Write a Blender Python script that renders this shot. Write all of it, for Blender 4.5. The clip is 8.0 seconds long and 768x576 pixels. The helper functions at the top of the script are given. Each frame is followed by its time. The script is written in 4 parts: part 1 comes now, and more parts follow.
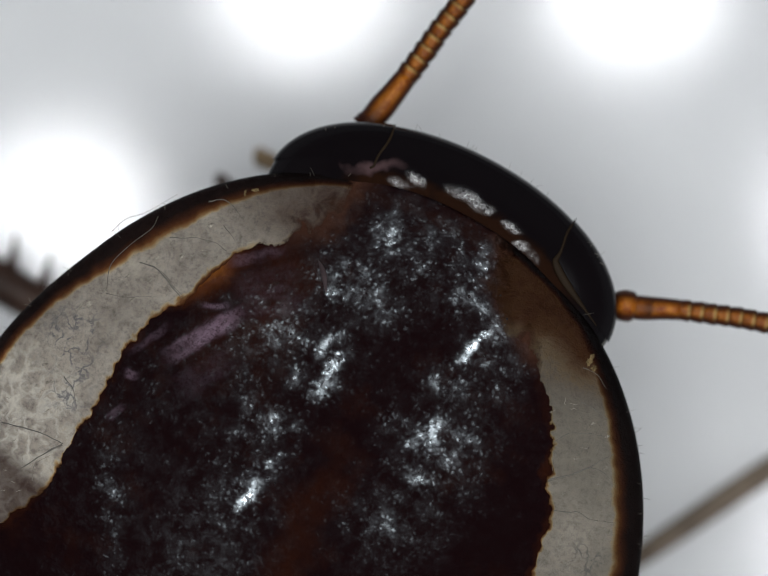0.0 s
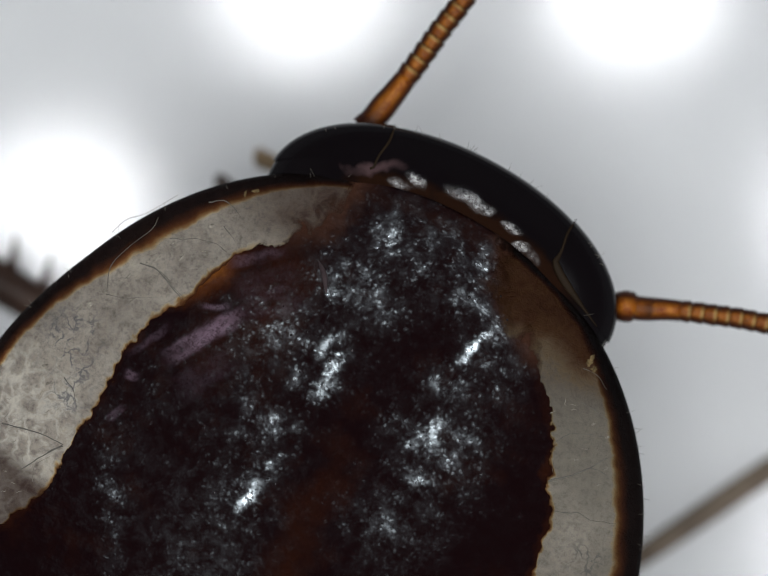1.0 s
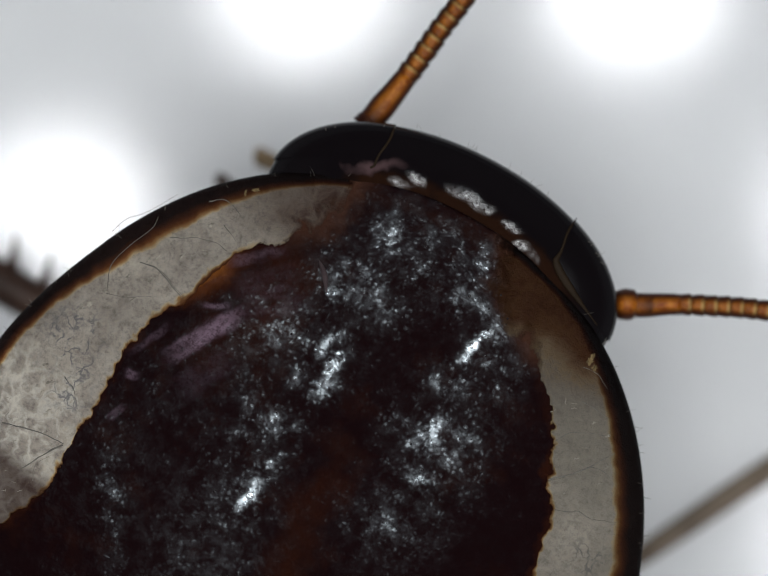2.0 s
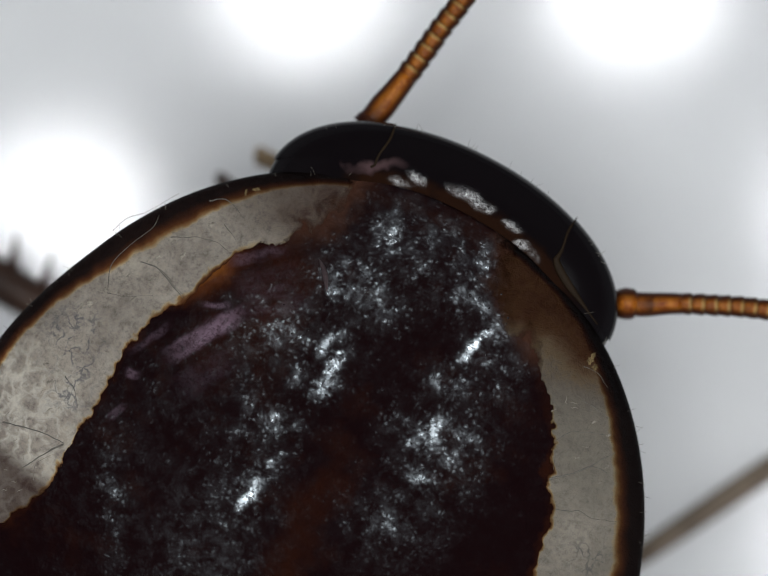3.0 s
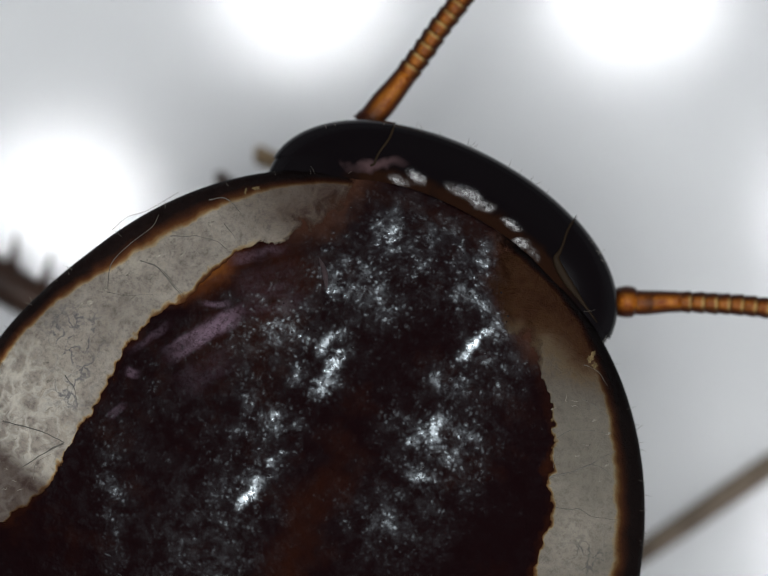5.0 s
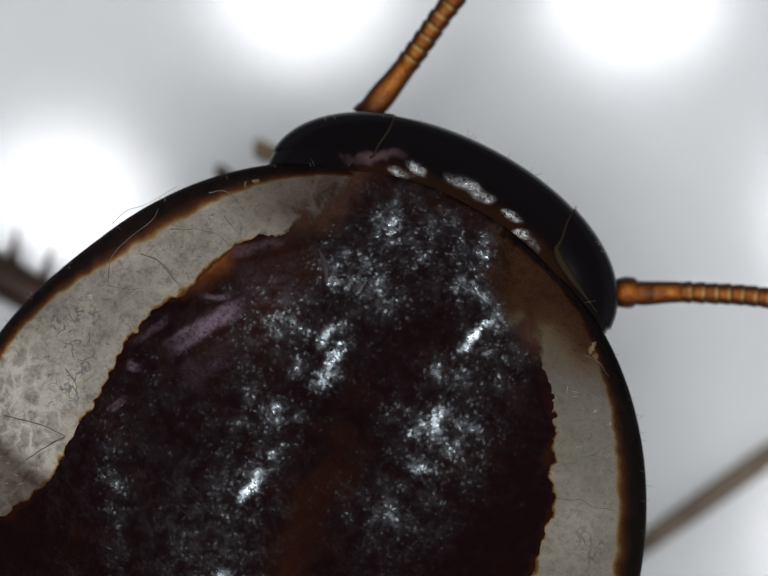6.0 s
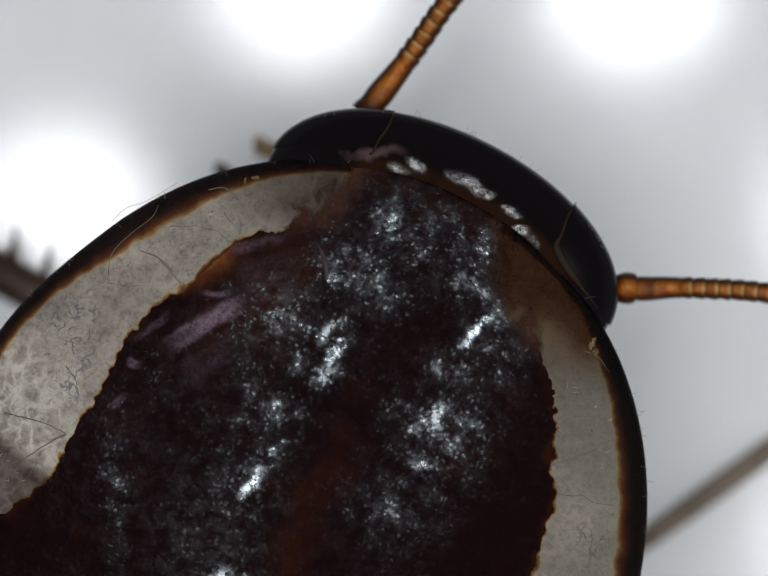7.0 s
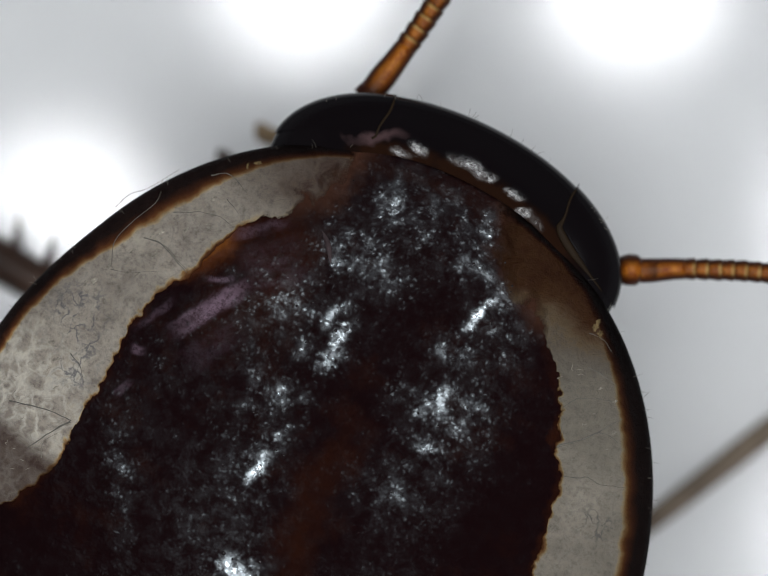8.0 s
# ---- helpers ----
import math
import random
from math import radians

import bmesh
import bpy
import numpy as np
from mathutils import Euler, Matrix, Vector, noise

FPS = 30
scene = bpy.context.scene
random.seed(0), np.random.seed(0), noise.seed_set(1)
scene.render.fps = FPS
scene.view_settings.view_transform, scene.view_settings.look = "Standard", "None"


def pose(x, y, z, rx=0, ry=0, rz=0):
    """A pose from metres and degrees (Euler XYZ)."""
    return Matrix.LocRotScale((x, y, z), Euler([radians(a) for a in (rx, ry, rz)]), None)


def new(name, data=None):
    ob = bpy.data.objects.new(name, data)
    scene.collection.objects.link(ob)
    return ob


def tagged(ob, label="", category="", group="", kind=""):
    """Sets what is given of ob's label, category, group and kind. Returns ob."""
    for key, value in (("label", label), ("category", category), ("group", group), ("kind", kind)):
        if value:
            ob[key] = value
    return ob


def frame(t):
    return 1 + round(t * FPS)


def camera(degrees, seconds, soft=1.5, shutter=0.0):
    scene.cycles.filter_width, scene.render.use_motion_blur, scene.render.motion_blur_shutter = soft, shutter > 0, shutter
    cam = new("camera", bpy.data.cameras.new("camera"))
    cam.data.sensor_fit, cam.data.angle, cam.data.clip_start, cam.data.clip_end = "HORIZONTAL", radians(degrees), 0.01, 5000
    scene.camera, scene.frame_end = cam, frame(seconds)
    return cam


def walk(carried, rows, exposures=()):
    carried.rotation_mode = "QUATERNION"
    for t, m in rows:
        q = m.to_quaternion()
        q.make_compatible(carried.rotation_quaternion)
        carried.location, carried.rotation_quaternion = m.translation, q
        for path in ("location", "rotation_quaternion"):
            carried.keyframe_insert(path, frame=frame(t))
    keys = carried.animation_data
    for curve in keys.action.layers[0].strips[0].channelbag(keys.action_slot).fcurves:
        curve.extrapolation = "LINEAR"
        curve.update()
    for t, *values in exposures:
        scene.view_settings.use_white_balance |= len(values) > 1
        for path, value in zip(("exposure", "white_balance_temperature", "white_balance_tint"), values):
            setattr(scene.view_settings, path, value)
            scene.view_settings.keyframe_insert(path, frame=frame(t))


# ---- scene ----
# A live cockroach under a small digital microscope, on a glossy white plate.
# All lengths in the tables are millimetres; MM turns them into metres.
MM = 0.001
EYE_Z = 45.0                     # lens above the level of the claws when the body rests
PLATE_Z = -2.4                   # top of the plate; the cockroach stands with its legs stretched
cam = camera(16.79, 8.0, soft=0.95)
cam.data.dof.use_dof = True
cam.data.dof.focus_distance = 42.08 * MM
cam.data.dof.aperture_fstop = 46.0
walk(cam, [(0, pose(0, 0, EYE_Z * MM)), (8.0, pose(0, 0, EYE_Z * MM))])

# ---- light: eight white diodes in a ring round the lens, and a dim room ----
RING = (3.08, -3.38)              # the ring sits a little off the lens axis
RING_R = 15.9
DIODE_R = 2.87
DIODE_POWER = 34.5
world = bpy.data.worlds.new("room")
scene.world = world
world.use_nodes = True
world.node_tree.nodes["Background"].inputs[0].default_value = (0.78, 0.84, 0.92, 1)
world.node_tree.nodes["Background"].inputs[1].default_value = 0.16


# ---- materials ----
def material(name):
    m = bpy.data.materials.new(name)
    m.use_nodes = True
    return m, m.node_tree.nodes, m.node_tree.links, m.node_tree.nodes["Principled BSDF"]


def millimetres(nodes, links):
    """Object coordinates in millimetres."""
    co = nodes.new("ShaderNodeTexCoord")
    mp = nodes.new("ShaderNodeMapping")
    mp.inputs["Scale"].default_value = (1000, 1000, 1000)
    links.new(co.outputs["Object"], mp.inputs["Vector"])
    return mp.outputs["Vector"]


def noise_tex(nodes, links, vec, scale, detail=3.0, rough=0.55, distortion=0.0):
    n = nodes.new("ShaderNodeTexNoise")
    n.inputs["Scale"].default_value = scale
    n.inputs["Detail"].default_value = detail
    n.inputs["Roughness"].default_value = rough
    n.inputs["Distortion"].default_value = distortion
    links.new(vec, n.inputs["Vector"])
    return n.outputs["Fac"]


def ramp(nodes, links, fac, stops):
    r = nodes.new("ShaderNodeValToRGB")
    el = r.color_ramp.elements
    while len(el) < len(stops):
        el.new(0.5)
    for e, (p, c) in zip(el, stops):
        e.position = p
        e.color = (*c, 1) if len(c) == 3 else c
    links.new(fac, r.inputs["Fac"])
    return r.outputs["Color"]


def maths(nodes, links, op, a, b=None, c=None, clamp=False):
    n = nodes.new("ShaderNodeMath")
    n.operation = op
    n.use_clamp = clamp
    for i, v in enumerate((a, b, c)):
        if v is None:
            continue
        if isinstance(v, (int, float)):
            n.inputs[i].default_value = v
        else:
            links.new(v, n.inputs[i])
    return n.outputs[0]


def mix_colour(nodes, links, fac, a, b, blend="MIX"):
    n = nodes.new("ShaderNodeMix")
    n.data_type = "RGBA"
    n.blend_type = blend
    for sock, v in ((n.inputs[0], fac), (n.inputs[6], a), (n.inputs[7], b)):
        if isinstance(v, (int, float)):
            sock.default_value = v
        elif isinstance(v, tuple):
            sock.default_value = (*v, 1)
        else:
            links.new(v, sock)
    return n.outputs[2]


def bump(nodes, links, height, distance_mm, strength=1.0, normal=None):
    b = nodes.new("ShaderNodeBump")
    b.inputs["Distance"].default_value = distance_mm * MM
    b.inputs["Strength"].default_value = strength
    links.new(height, b.inputs["Height"])
    if normal is not None:
        links.new(normal, b.inputs["Normal"])
    return b.outputs["Normal"]


def attribute(nodes, name):
    a = nodes.new("ShaderNodeAttribute")
    a.attribute_name = name
    return a.outputs["Fac"]


def plate_material():
    m, n, k, p = material("white_glazed_plate")
    v = millimetres(n, k)
    big = noise_tex(n, k, v, 0.09, 2)
    fine = noise_tex(n, k, v, 3.0, 4)
    col = ramp(n, k, big, [(0.3, (0.735, 0.735, 0.738)), (0.7, (0.768, 0.766, 0.766))])
    k.new(mix_colour(n, k, 0.06, col, fine, "OVERLAY"), p.inputs["Base Color"])
    p.inputs["Subsurface Weight"].default_value = 1.0
    p.inputs["Subsurface Radius"].default_value = (1.0, 1.0, 1.0)
    p.inputs["Subsurface Scale"].default_value = 9.0 * MM
    p.inputs["Roughness"].default_value = 0.11
    p.inputs["Specular IOR Level"].default_value = 0.5
    k.new(bump(n, k, noise_tex(n, k, v, 0.5, 2), 0.004, 0.3), p.inputs["Normal"])
    return m


def cuticle_material():
    """The pronotum's cuticle. Attribute pale runs from the dark field (0) to the horn-coloured flange (1); pigment
    darkens the flange to amber and black-brown; thin is pigment lost in the dark field; glints are granular gloss plus
    painted highlight."""
    m, n, k, p = material("pronotum_cuticle")
    v = millimetres(n, k)
    out = n["Material Output"]

    # flange: horn tone with grain, streaks, a pale net and dark branching specks
    broad = noise_tex(n, k, v, 0.9, 4, 0.6)
    fine = noise_tex(n, k, v, 9.0, 6, 0.78)
    mottle = noise_tex(n, k, v, 3.2, 5, 0.7, 0.6)
    warp = n.new("ShaderNodeVectorMath")
    warp.operation = "MULTIPLY_ADD"
    wn = n.new("ShaderNodeTexNoise")
    wn.inputs["Scale"].default_value = 3.6
    wn.inputs["Detail"].default_value = 4
    k.new(v, wn.inputs["Vector"])
    k.new(wn.outputs["Color"], warp.inputs[0])
    warp.inputs[1].default_value = (0.5, 0.5, 0.5)
    k.new(v, warp.inputs[2])
    net = n.new("ShaderNodeTexVoronoi")
    net.feature = "DISTANCE_TO_EDGE"
    net.inputs["Scale"].default_value = 3.3
    k.new(warp.outputs[0], net.inputs["Vector"])
    pale = ramp(n, k, broad, [(0.3, (0.255, 0.222, 0.190)), (0.7, (0.420, 0.372, 0.312))])
    pale = mix_colour(n, k, 1.0, pale, ramp(n, k, mottle, [(0.30, (0.68, 0.66, 0.66)), (0.50, (0.88, 0.87, 0.87)), (0.70, (1.0, 0.99, 0.97))]), "MULTIPLY")
    pale = mix_colour(n, k, 1.0, pale, ramp(n, k, fine, [(0.32, (0.46, 0.45, 0.45)), (0.50, (0.90, 0.90, 0.90)), (0.66, (1.06, 1.05, 1.03))]), "MULTIPLY")
    pale = mix_colour(n, k, 1.0, pale, (1.30, 1.30, 1.30), "MULTIPLY")
    lines = ramp(n, k, net.outputs["Distance"], [(0.03, (1, 1, 1)), (0.22, (0, 0, 0))])
    cells = maths(n, k, "MULTIPLY", maths(n, k, "MULTIPLY", lines, attribute(n, "cells")), ramp(n, k, mottle, [(0.35, (0.25, 0.25, 0.25)), (0.6, (1, 1, 1))]))
    pale = mix_colour(n, k, maths(n, k, "MULTIPLY", cells, 0.68), pale, (0.70, 0.65, 0.56))
    broken = ramp(n, k, noise_tex(n, k, v, 4.0, 4, 0.65), [(0.40, (0, 0, 0)), (0.54, (1, 1, 1))])
    branch = ramp(n, k, net.outputs["Distance"], [(0.015, (1, 1, 1)), (0.10, (0, 0, 0))])
    spots = maths(n, k, "MULTIPLY", maths(n, k, "MULTIPLY", branch, attribute(n, "splotch")), broken)
    pale = mix_colour(n, k, maths(n, k, "MULTIPLY", spots, 0.85), pale, (0.12, 0.115, 0.125))
    pale = mix_colour(n, k, maths(n, k, "MULTIPLY", attribute(n, "olive_tone"), 0.75), pale, (0.125, 0.112, 0.088))
    pale = mix_colour(n, k, maths(n, k, "MULTIPLY", attribute(n, "dusk"), ramp(n, k, mottle, [(0.34, (0.75, 0.75, 0.75)), (0.62, (1, 1, 1))])), pale, (0.060, 0.036, 0.029))
    pig = maths(n, k, "ADD", attribute(n, "pigment"), maths(n, k, "MULTIPLY", maths(n, k, "SUBTRACT", fine, 0.5), 0.30))
    tint = ramp(n, k, pig, [(0.0, (0.77, 0.77, 0.77)), (0.08, (0.77, 0.76, 0.73)), (0.16, (0.86, 0.76, 0.56)), (0.30, (0.54, 0.34, 0.165)),
                            (0.46, (0.25, 0.105, 0.042)), (0.64, (0.12, 0.045, 0.024)), (0.88, (0.028, 0.016, 0.016))])
    tint = mix_colour(n, k, 1.0, tint, (1.3, 1.3, 1.3), "MULTIPLY")
    flange = mix_colour(n, k, 1.0, pale, tint, "MULTIPLY")

    # dark field
    pigment = maths(n, k, "SUBTRACT", 1.0, attribute(n, "thin"))
    pigment = maths(n, k, "ADD", pigment, maths(n, k, "MULTIPLY", maths(n, k, "SUBTRACT", noise_tex(n, k, v, 2.0, 4, 0.6), 0.5), 0.3))
    pigment = maths(n, k, "ADD", pigment, maths(n, k, "MULTIPLY", maths(n, k, "SUBTRACT", noise_tex(n, k, v, 0.55, 3), 0.55), 0.4))
    dark = ramp(n, k, pigment, [(0.0, (0.22, 0.13, 0.06)), (0.2, (0.16, 0.055, 0.012)), (0.4, (0.055, 0.016, 0.005)),
                                (0.68, (0.020, 0.0058, 0.0030)), (0.95, (0.0062, 0.0023, 0.0027))])
    dark = mix_colour(n, k, maths(n, k, "MULTIPLY", attribute(n, "brown"), ramp(n, k, mottle, [(0.35, (0.6, 0.6, 0.6)), (0.6, (1, 1, 1))])), dark, (0.048, 0.021, 0.013))
    # mauve sheen of the smooth cuticle, painted into the base colour
    mauve = ramp(n, k, noise_tex(n, k, v, 14.0, 4, 0.7), [(0.36, (0.30, 0.30, 0.30)), (0.56, (0.95, 0.95, 0.95))])
    dark = mix_colour(n, k, maths(n, k, "MULTIPLY", attribute(n, "mauve_sheen"), mauve), dark, (0.128, 0.084, 0.110))

    side = maths(n, k, "ADD", attribute(n, "pale"), maths(n, k, "MULTIPLY", maths(n, k, "SUBTRACT", fine, 0.5), 0.9))
    side = ramp(n, k, side, [(0.30, (0, 0, 0)), (0.70, (1, 1, 1))])
    col = mix_colour(n, k, side, dark, flange)

    # granular gloss and placed glints of the dark field
    grit = noise_tex(n, k, v, 4.5, 5, 0.7, 0.4)
    glint = maths(n, k, "MULTIPLY", attribute(n, "glint"), ramp(n, k, grit, [(0.34, (0.05, 0.05, 0.05)), (0.60, (1, 1, 1))]))
    grain = noise_tex(n, k, v, 10.5, 1.2, 0.5)
    blotch = noise_tex(n, k, v, 4.2, 3, 0.6)
    crumple = n.new("ShaderNodeVectorMath")
    crumple.operation = "MULTIPLY_ADD"
    cn = n.new("ShaderNodeTexNoise")
    cn.inputs["Scale"].default_value = 7.0
    cn.inputs["Detail"].default_value = 2
    k.new(v, cn.inputs["Vector"])
    k.new(cn.outputs["Color"], crumple.inputs[0])
    crumple.inputs[1].default_value = (0.12, 0.12, 0.12)
    k.new(v, crumple.inputs[2])
    bead = n.new("ShaderNodeTexVoronoi")
    bead.inputs["Scale"].default_value = 11.5
    k.new(crumple.outputs[0], bead.inputs["Vector"])
    each = n.new("ShaderNodeSeparateColor")
    k.new(bead.outputs["Color"], each.inputs[0])
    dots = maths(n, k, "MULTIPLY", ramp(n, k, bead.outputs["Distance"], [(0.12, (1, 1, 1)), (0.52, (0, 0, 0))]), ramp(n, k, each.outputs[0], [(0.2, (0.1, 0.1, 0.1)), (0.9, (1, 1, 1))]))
    glint = maths(n, k, "MULTIPLY", glint, maths(n, k, "MULTIPLY_ADD", dots, 1.1, maths(n, k, "MULTIPLY", ramp(n, k, glint, [(0.1, (0.08, 0.08, 0.08)), (0.7, (1, 1, 1))]), 0.45)))
    # pale blue-grey tone puts the glints' light into the base colour
    glint_paint = maths(n, k, "MULTIPLY", maths(n, k, "MULTIPLY", attribute(n, "glint"), maths(n, k, "MULTIPLY_ADD", dots, 0.62, 0.42)), maths(n, k, "MULTIPLY", ramp(n, k, grit, [(0.34, (0.15, 0.15, 0.15)), (0.62, (1, 1, 1))]), 0.36))
    col = mix_colour(n, k, maths(n, k, "MULTIPLY", glint_paint, maths(n, k, "SUBTRACT", 1.0, side)), col, (0.27, 0.30, 0.32))
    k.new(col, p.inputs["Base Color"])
    gloss = maths(n, k, "MULTIPLY_ADD", maths(n, k, "POWER", glint, 1.25), 5.2, maths(n, k, "MULTIPLY", attribute(n, "sheen"), ramp(n, k, grit, [(0.44, (0.003, 0.003, 0.003)), (0.66, (0.045, 0.045, 0.045))])))
    gloss = maths(n, k, "MULTIPLY", gloss, maths(n, k, "SUBTRACT", 1.0, side))
    k.new(maths(n, k, "ADD", gloss, maths(n, k, "MULTIPLY", side, 0.07)), p.inputs["Specular IOR Level"])
    p.inputs["Specular Tint"].default_value = (0.86, 0.95, 1.0, 1)
    k.new(maths(n, k, "MULTIPLY_ADD", side, 0.16, maths(n, k, "MULTIPLY_ADD", noise_tex(n, k, v, 5.0, 3), 0.16, 0.20)), p.inputs["Roughness"])
    lumps = maths(n, k, "MULTIPLY_ADD", blotch, 1.3, grain)
    lumps = maths(n, k, "MULTIPLY_ADD", dots, 0.35, lumps)
    b1 = bump(n, k, maths(n, k, "MULTIPLY", lumps, maths(n, k, "SUBTRACT", 1.0, side)), 0.011, 1.0)
    b2 = bump(n, k, maths(n, k, "MULTIPLY", fine, maths(n, k, "MULTIPLY_ADD", side, 0.94, 0.06)), 0.030, 0.9, b1)
    k.new(bump(n, k, maths(n, k, "MULTIPLY", mottle, side), 0.09, 0.7, b2), p.inputs["Normal"])
    tr = n.new("ShaderNodeBsdfTranslucent")
    k.new(col, tr.inputs["Color"])
    mx = n.new("ShaderNodeMixShader")
    k.new(maths(n, k, "MULTIPLY", side, 0.35), mx.inputs[0])
    k.new(p.outputs[0], mx.inputs[1])
    k.new(tr.outputs[0], mx.inputs[2])
    k.new(mx.outputs[0], out.inputs["Surface"])
    return m


def shell_material(name, dark, light, rough=0.3, spec=0.4, grain=9.0, relief=0.008, tone=1.6):
    """Plain chitin in two close tones with fine relief."""
    m, n, k, p = material(name)
    v = millimetres(n, k)
    f = noise_tex(n, k, v, tone, 4, 0.6)
    k.new(ramp(n, k, f, [(0.3, dark), (0.7, light)]), p.inputs["Base Color"])
    g = noise_tex(n, k, v, grain, 3, 0.6)
    k.new(maths(n, k, "MULTIPLY_ADD", g, 0.2, rough - 0.1), p.inputs["Roughness"])
    p.inputs["Specular IOR Level"].default_value = spec
    k.new(bump(n, k, g, relief, 0.6), p.inputs["Normal"])
    return m


def head_material():
    """Black chitin that thins to brown towards the neck, with gloss added where the glints are placed."""
    m, n, k, p = material("head_shell")
    v = millimetres(n, k)
    f = noise_tex(n, k, v, 2.6, 5, 0.65)
    neck = maths(n, k, "ADD", attribute(n, "neck"), maths(n, k, "MULTIPLY", maths(n, k, "SUBTRACT", f, 0.5), 1.3))
    col = ramp(n, k, neck, [(0.25, (0.0045, 0.0034, 0.0040)), (0.55, (0.007, 0.0038, 0.0033)), (0.90, (0.0145, 0.0062, 0.0036))])
    mauve_patch = ramp(n, k, maths(n, k, "MULTIPLY", attribute(n, "mauve_patch"), maths(n, k, "ADD", noise_tex(n, k, v, 7.0, 5, 0.75), 0.5)), [(0.25, (0, 0, 0)), (0.95, (1, 1, 1))])
    k.new(mix_colour(n, k, mauve_patch, col, (0.060, 0.036, 0.037)), p.inputs["Base Color"])
    g = noise_tex(n, k, v, 10.0, 4, 0.65)
    k.new(maths(n, k, "ADD", maths(n, k, "MULTIPLY_ADD", g, 0.14, 0.10), maths(n, k, "MULTIPLY", attribute(n, "glint"), 0.08)), p.inputs["Roughness"])
    rag = ramp(n, k, noise_tex(n, k, v, 13.0, 5, 0.75), [(0.36, (0.04, 0.04, 0.04)), (0.66, (1.3, 1.3, 1.3))])
    # gloss is raised along the outline to bring out a bright rim
    smooth = maths(n, k, "MULTIPLY", attribute(n, "gloss_mask"), 0.20)
    k.new(maths(n, k, "ADD", maths(n, k, "MULTIPLY", rag, attribute(n, "glint")), smooth), p.inputs["Specular IOR Level"])
    relief = maths(n, k, "MULTIPLY", g, maths(n, k, "ADD", attribute(n, "glint"), 0.06))
    k.new(bump(n, k, relief, 0.006, 1.0), p.inputs["Normal"])
    return m


def amber_material(name, dark, light, through_light=0.2):
    """Amber chitin of the feelers, a little translucent, lengthwise streaked, with dark edge shade painted along the
    sides.
    """
    m, n, k, p = material(name)
    v = millimetres(n, k)
    f = noise_tex(n, k, v, 6.0, 5, 0.7)
    col = ramp(n, k, f, [(0.34, dark), (0.66, light)])
    # edge shade is painted as dark brown on the sides of the tube
    shade_pigment = ramp(n, k, maths(n, k, "ADD", attribute(n, "shade_pigment"), maths(n, k, "MULTIPLY", maths(n, k, "SUBTRACT", f, 0.5), 0.4)), [(0.16, (0, 0, 0)), (0.66, (0.95, 0.95, 0.95))])
    col = mix_colour(n, k, shade_pigment, col, (0.030, 0.007, 0.004))
    k.new(col, p.inputs["Base Color"])
    p.inputs["Roughness"].default_value = 0.34
    p.inputs["Specular IOR Level"].default_value = 0.12
    k.new(bump(n, k, noise_tex(n, k, v, 22.0, 2), 0.008, 0.6), p.inputs["Normal"])
    tr = n.new("ShaderNodeBsdfTranslucent")
    k.new(col, tr.inputs["Color"])
    mx = n.new("ShaderNodeMixShader")
    mx.inputs[0].default_value = through_light
    k.new(p.outputs[0], mx.inputs[1])
    k.new(tr.outputs[0], mx.inputs[2])
    k.new(mx.outputs[0], n["Material Output"].inputs["Surface"])
    return m


def diode_material():
    m, n, k, p = material("lit_diode")
    p.inputs["Base Color"].default_value = (0.9, 0.9, 0.85, 1)
    p.inputs["Emission Color"].default_value = (0.94, 0.975, 1.0, 1)
    p.inputs["Emission Strength"].default_value = DIODE_POWER
    return m


PLATE = plate_material()
CUTICLE = cuticle_material()
BACK = shell_material("back_brown", (0.012, 0.008, 0.008), (0.05, 0.02, 0.011), 0.33, 0.1)
HEAD = head_material()
SUTURE = shell_material("pale_suture", (0.012, 0.0075, 0.0042), (0.024, 0.015, 0.0085), 0.5, 0.04)
SCAPE = amber_material("scape_red_brown", (0.16, 0.030, 0.004), (0.52, 0.185, 0.018), 0.15)
AMBER = amber_material("amber_segment", (0.15, 0.036, 0.006), (0.46, 0.155, 0.018), 0.15)
JOINT = amber_material("pale_joint", (0.22, 0.095, 0.022), (0.56, 0.34, 0.115), 0.2)
DARKJOINT = amber_material("dark_socket", (0.03, 0.010, 0.005), (0.09, 0.028, 0.010), 0.1)
LEG = shell_material("leg_brown", (0.022, 0.010, 0.006), (0.06, 0.028, 0.016), 0.4, 0.3)
LEGPALE = shell_material("leg_grey_brown", (0.09, 0.065, 0.045), (0.16, 0.12, 0.085), 0.45, 0.25)
PALP = shell_material("palp_tan", (0.16, 0.10, 0.05), (0.28, 0.19, 0.10), 0.5, 0.2)
BELLY = shell_material("underside_brown", (0.02, 0.011, 0.008), (0.05, 0.025, 0.015), 0.5, 0.25)
VEIN = shell_material("vein_grey", (0.095, 0.088, 0.077), (0.19, 0.173, 0.148), 0.6, 0.01, 9.0, 0.008, 6.0)
HAIR = shell_material("hair_horn", (0.07, 0.06, 0.05), (0.22, 0.19, 0.15), 0.3, 0.4)
FLECK = shell_material("waxy_fleck", (0.12, 0.105, 0.086), (0.34, 0.305, 0.25), 0.45, 0.05, 18.0, 0.05, 14.0)
GOLD = shell_material("golden_fleck", (0.035, 0.024, 0.011), (0.20, 0.14, 0.066), 0.4, 0.05, 18.0, 0.05, 16.0)
CREASE = shell_material("pale_crease", (0.20, 0.178, 0.145), (0.31, 0.28, 0.23), 0.4, 0.15, 30.0, 0.01)
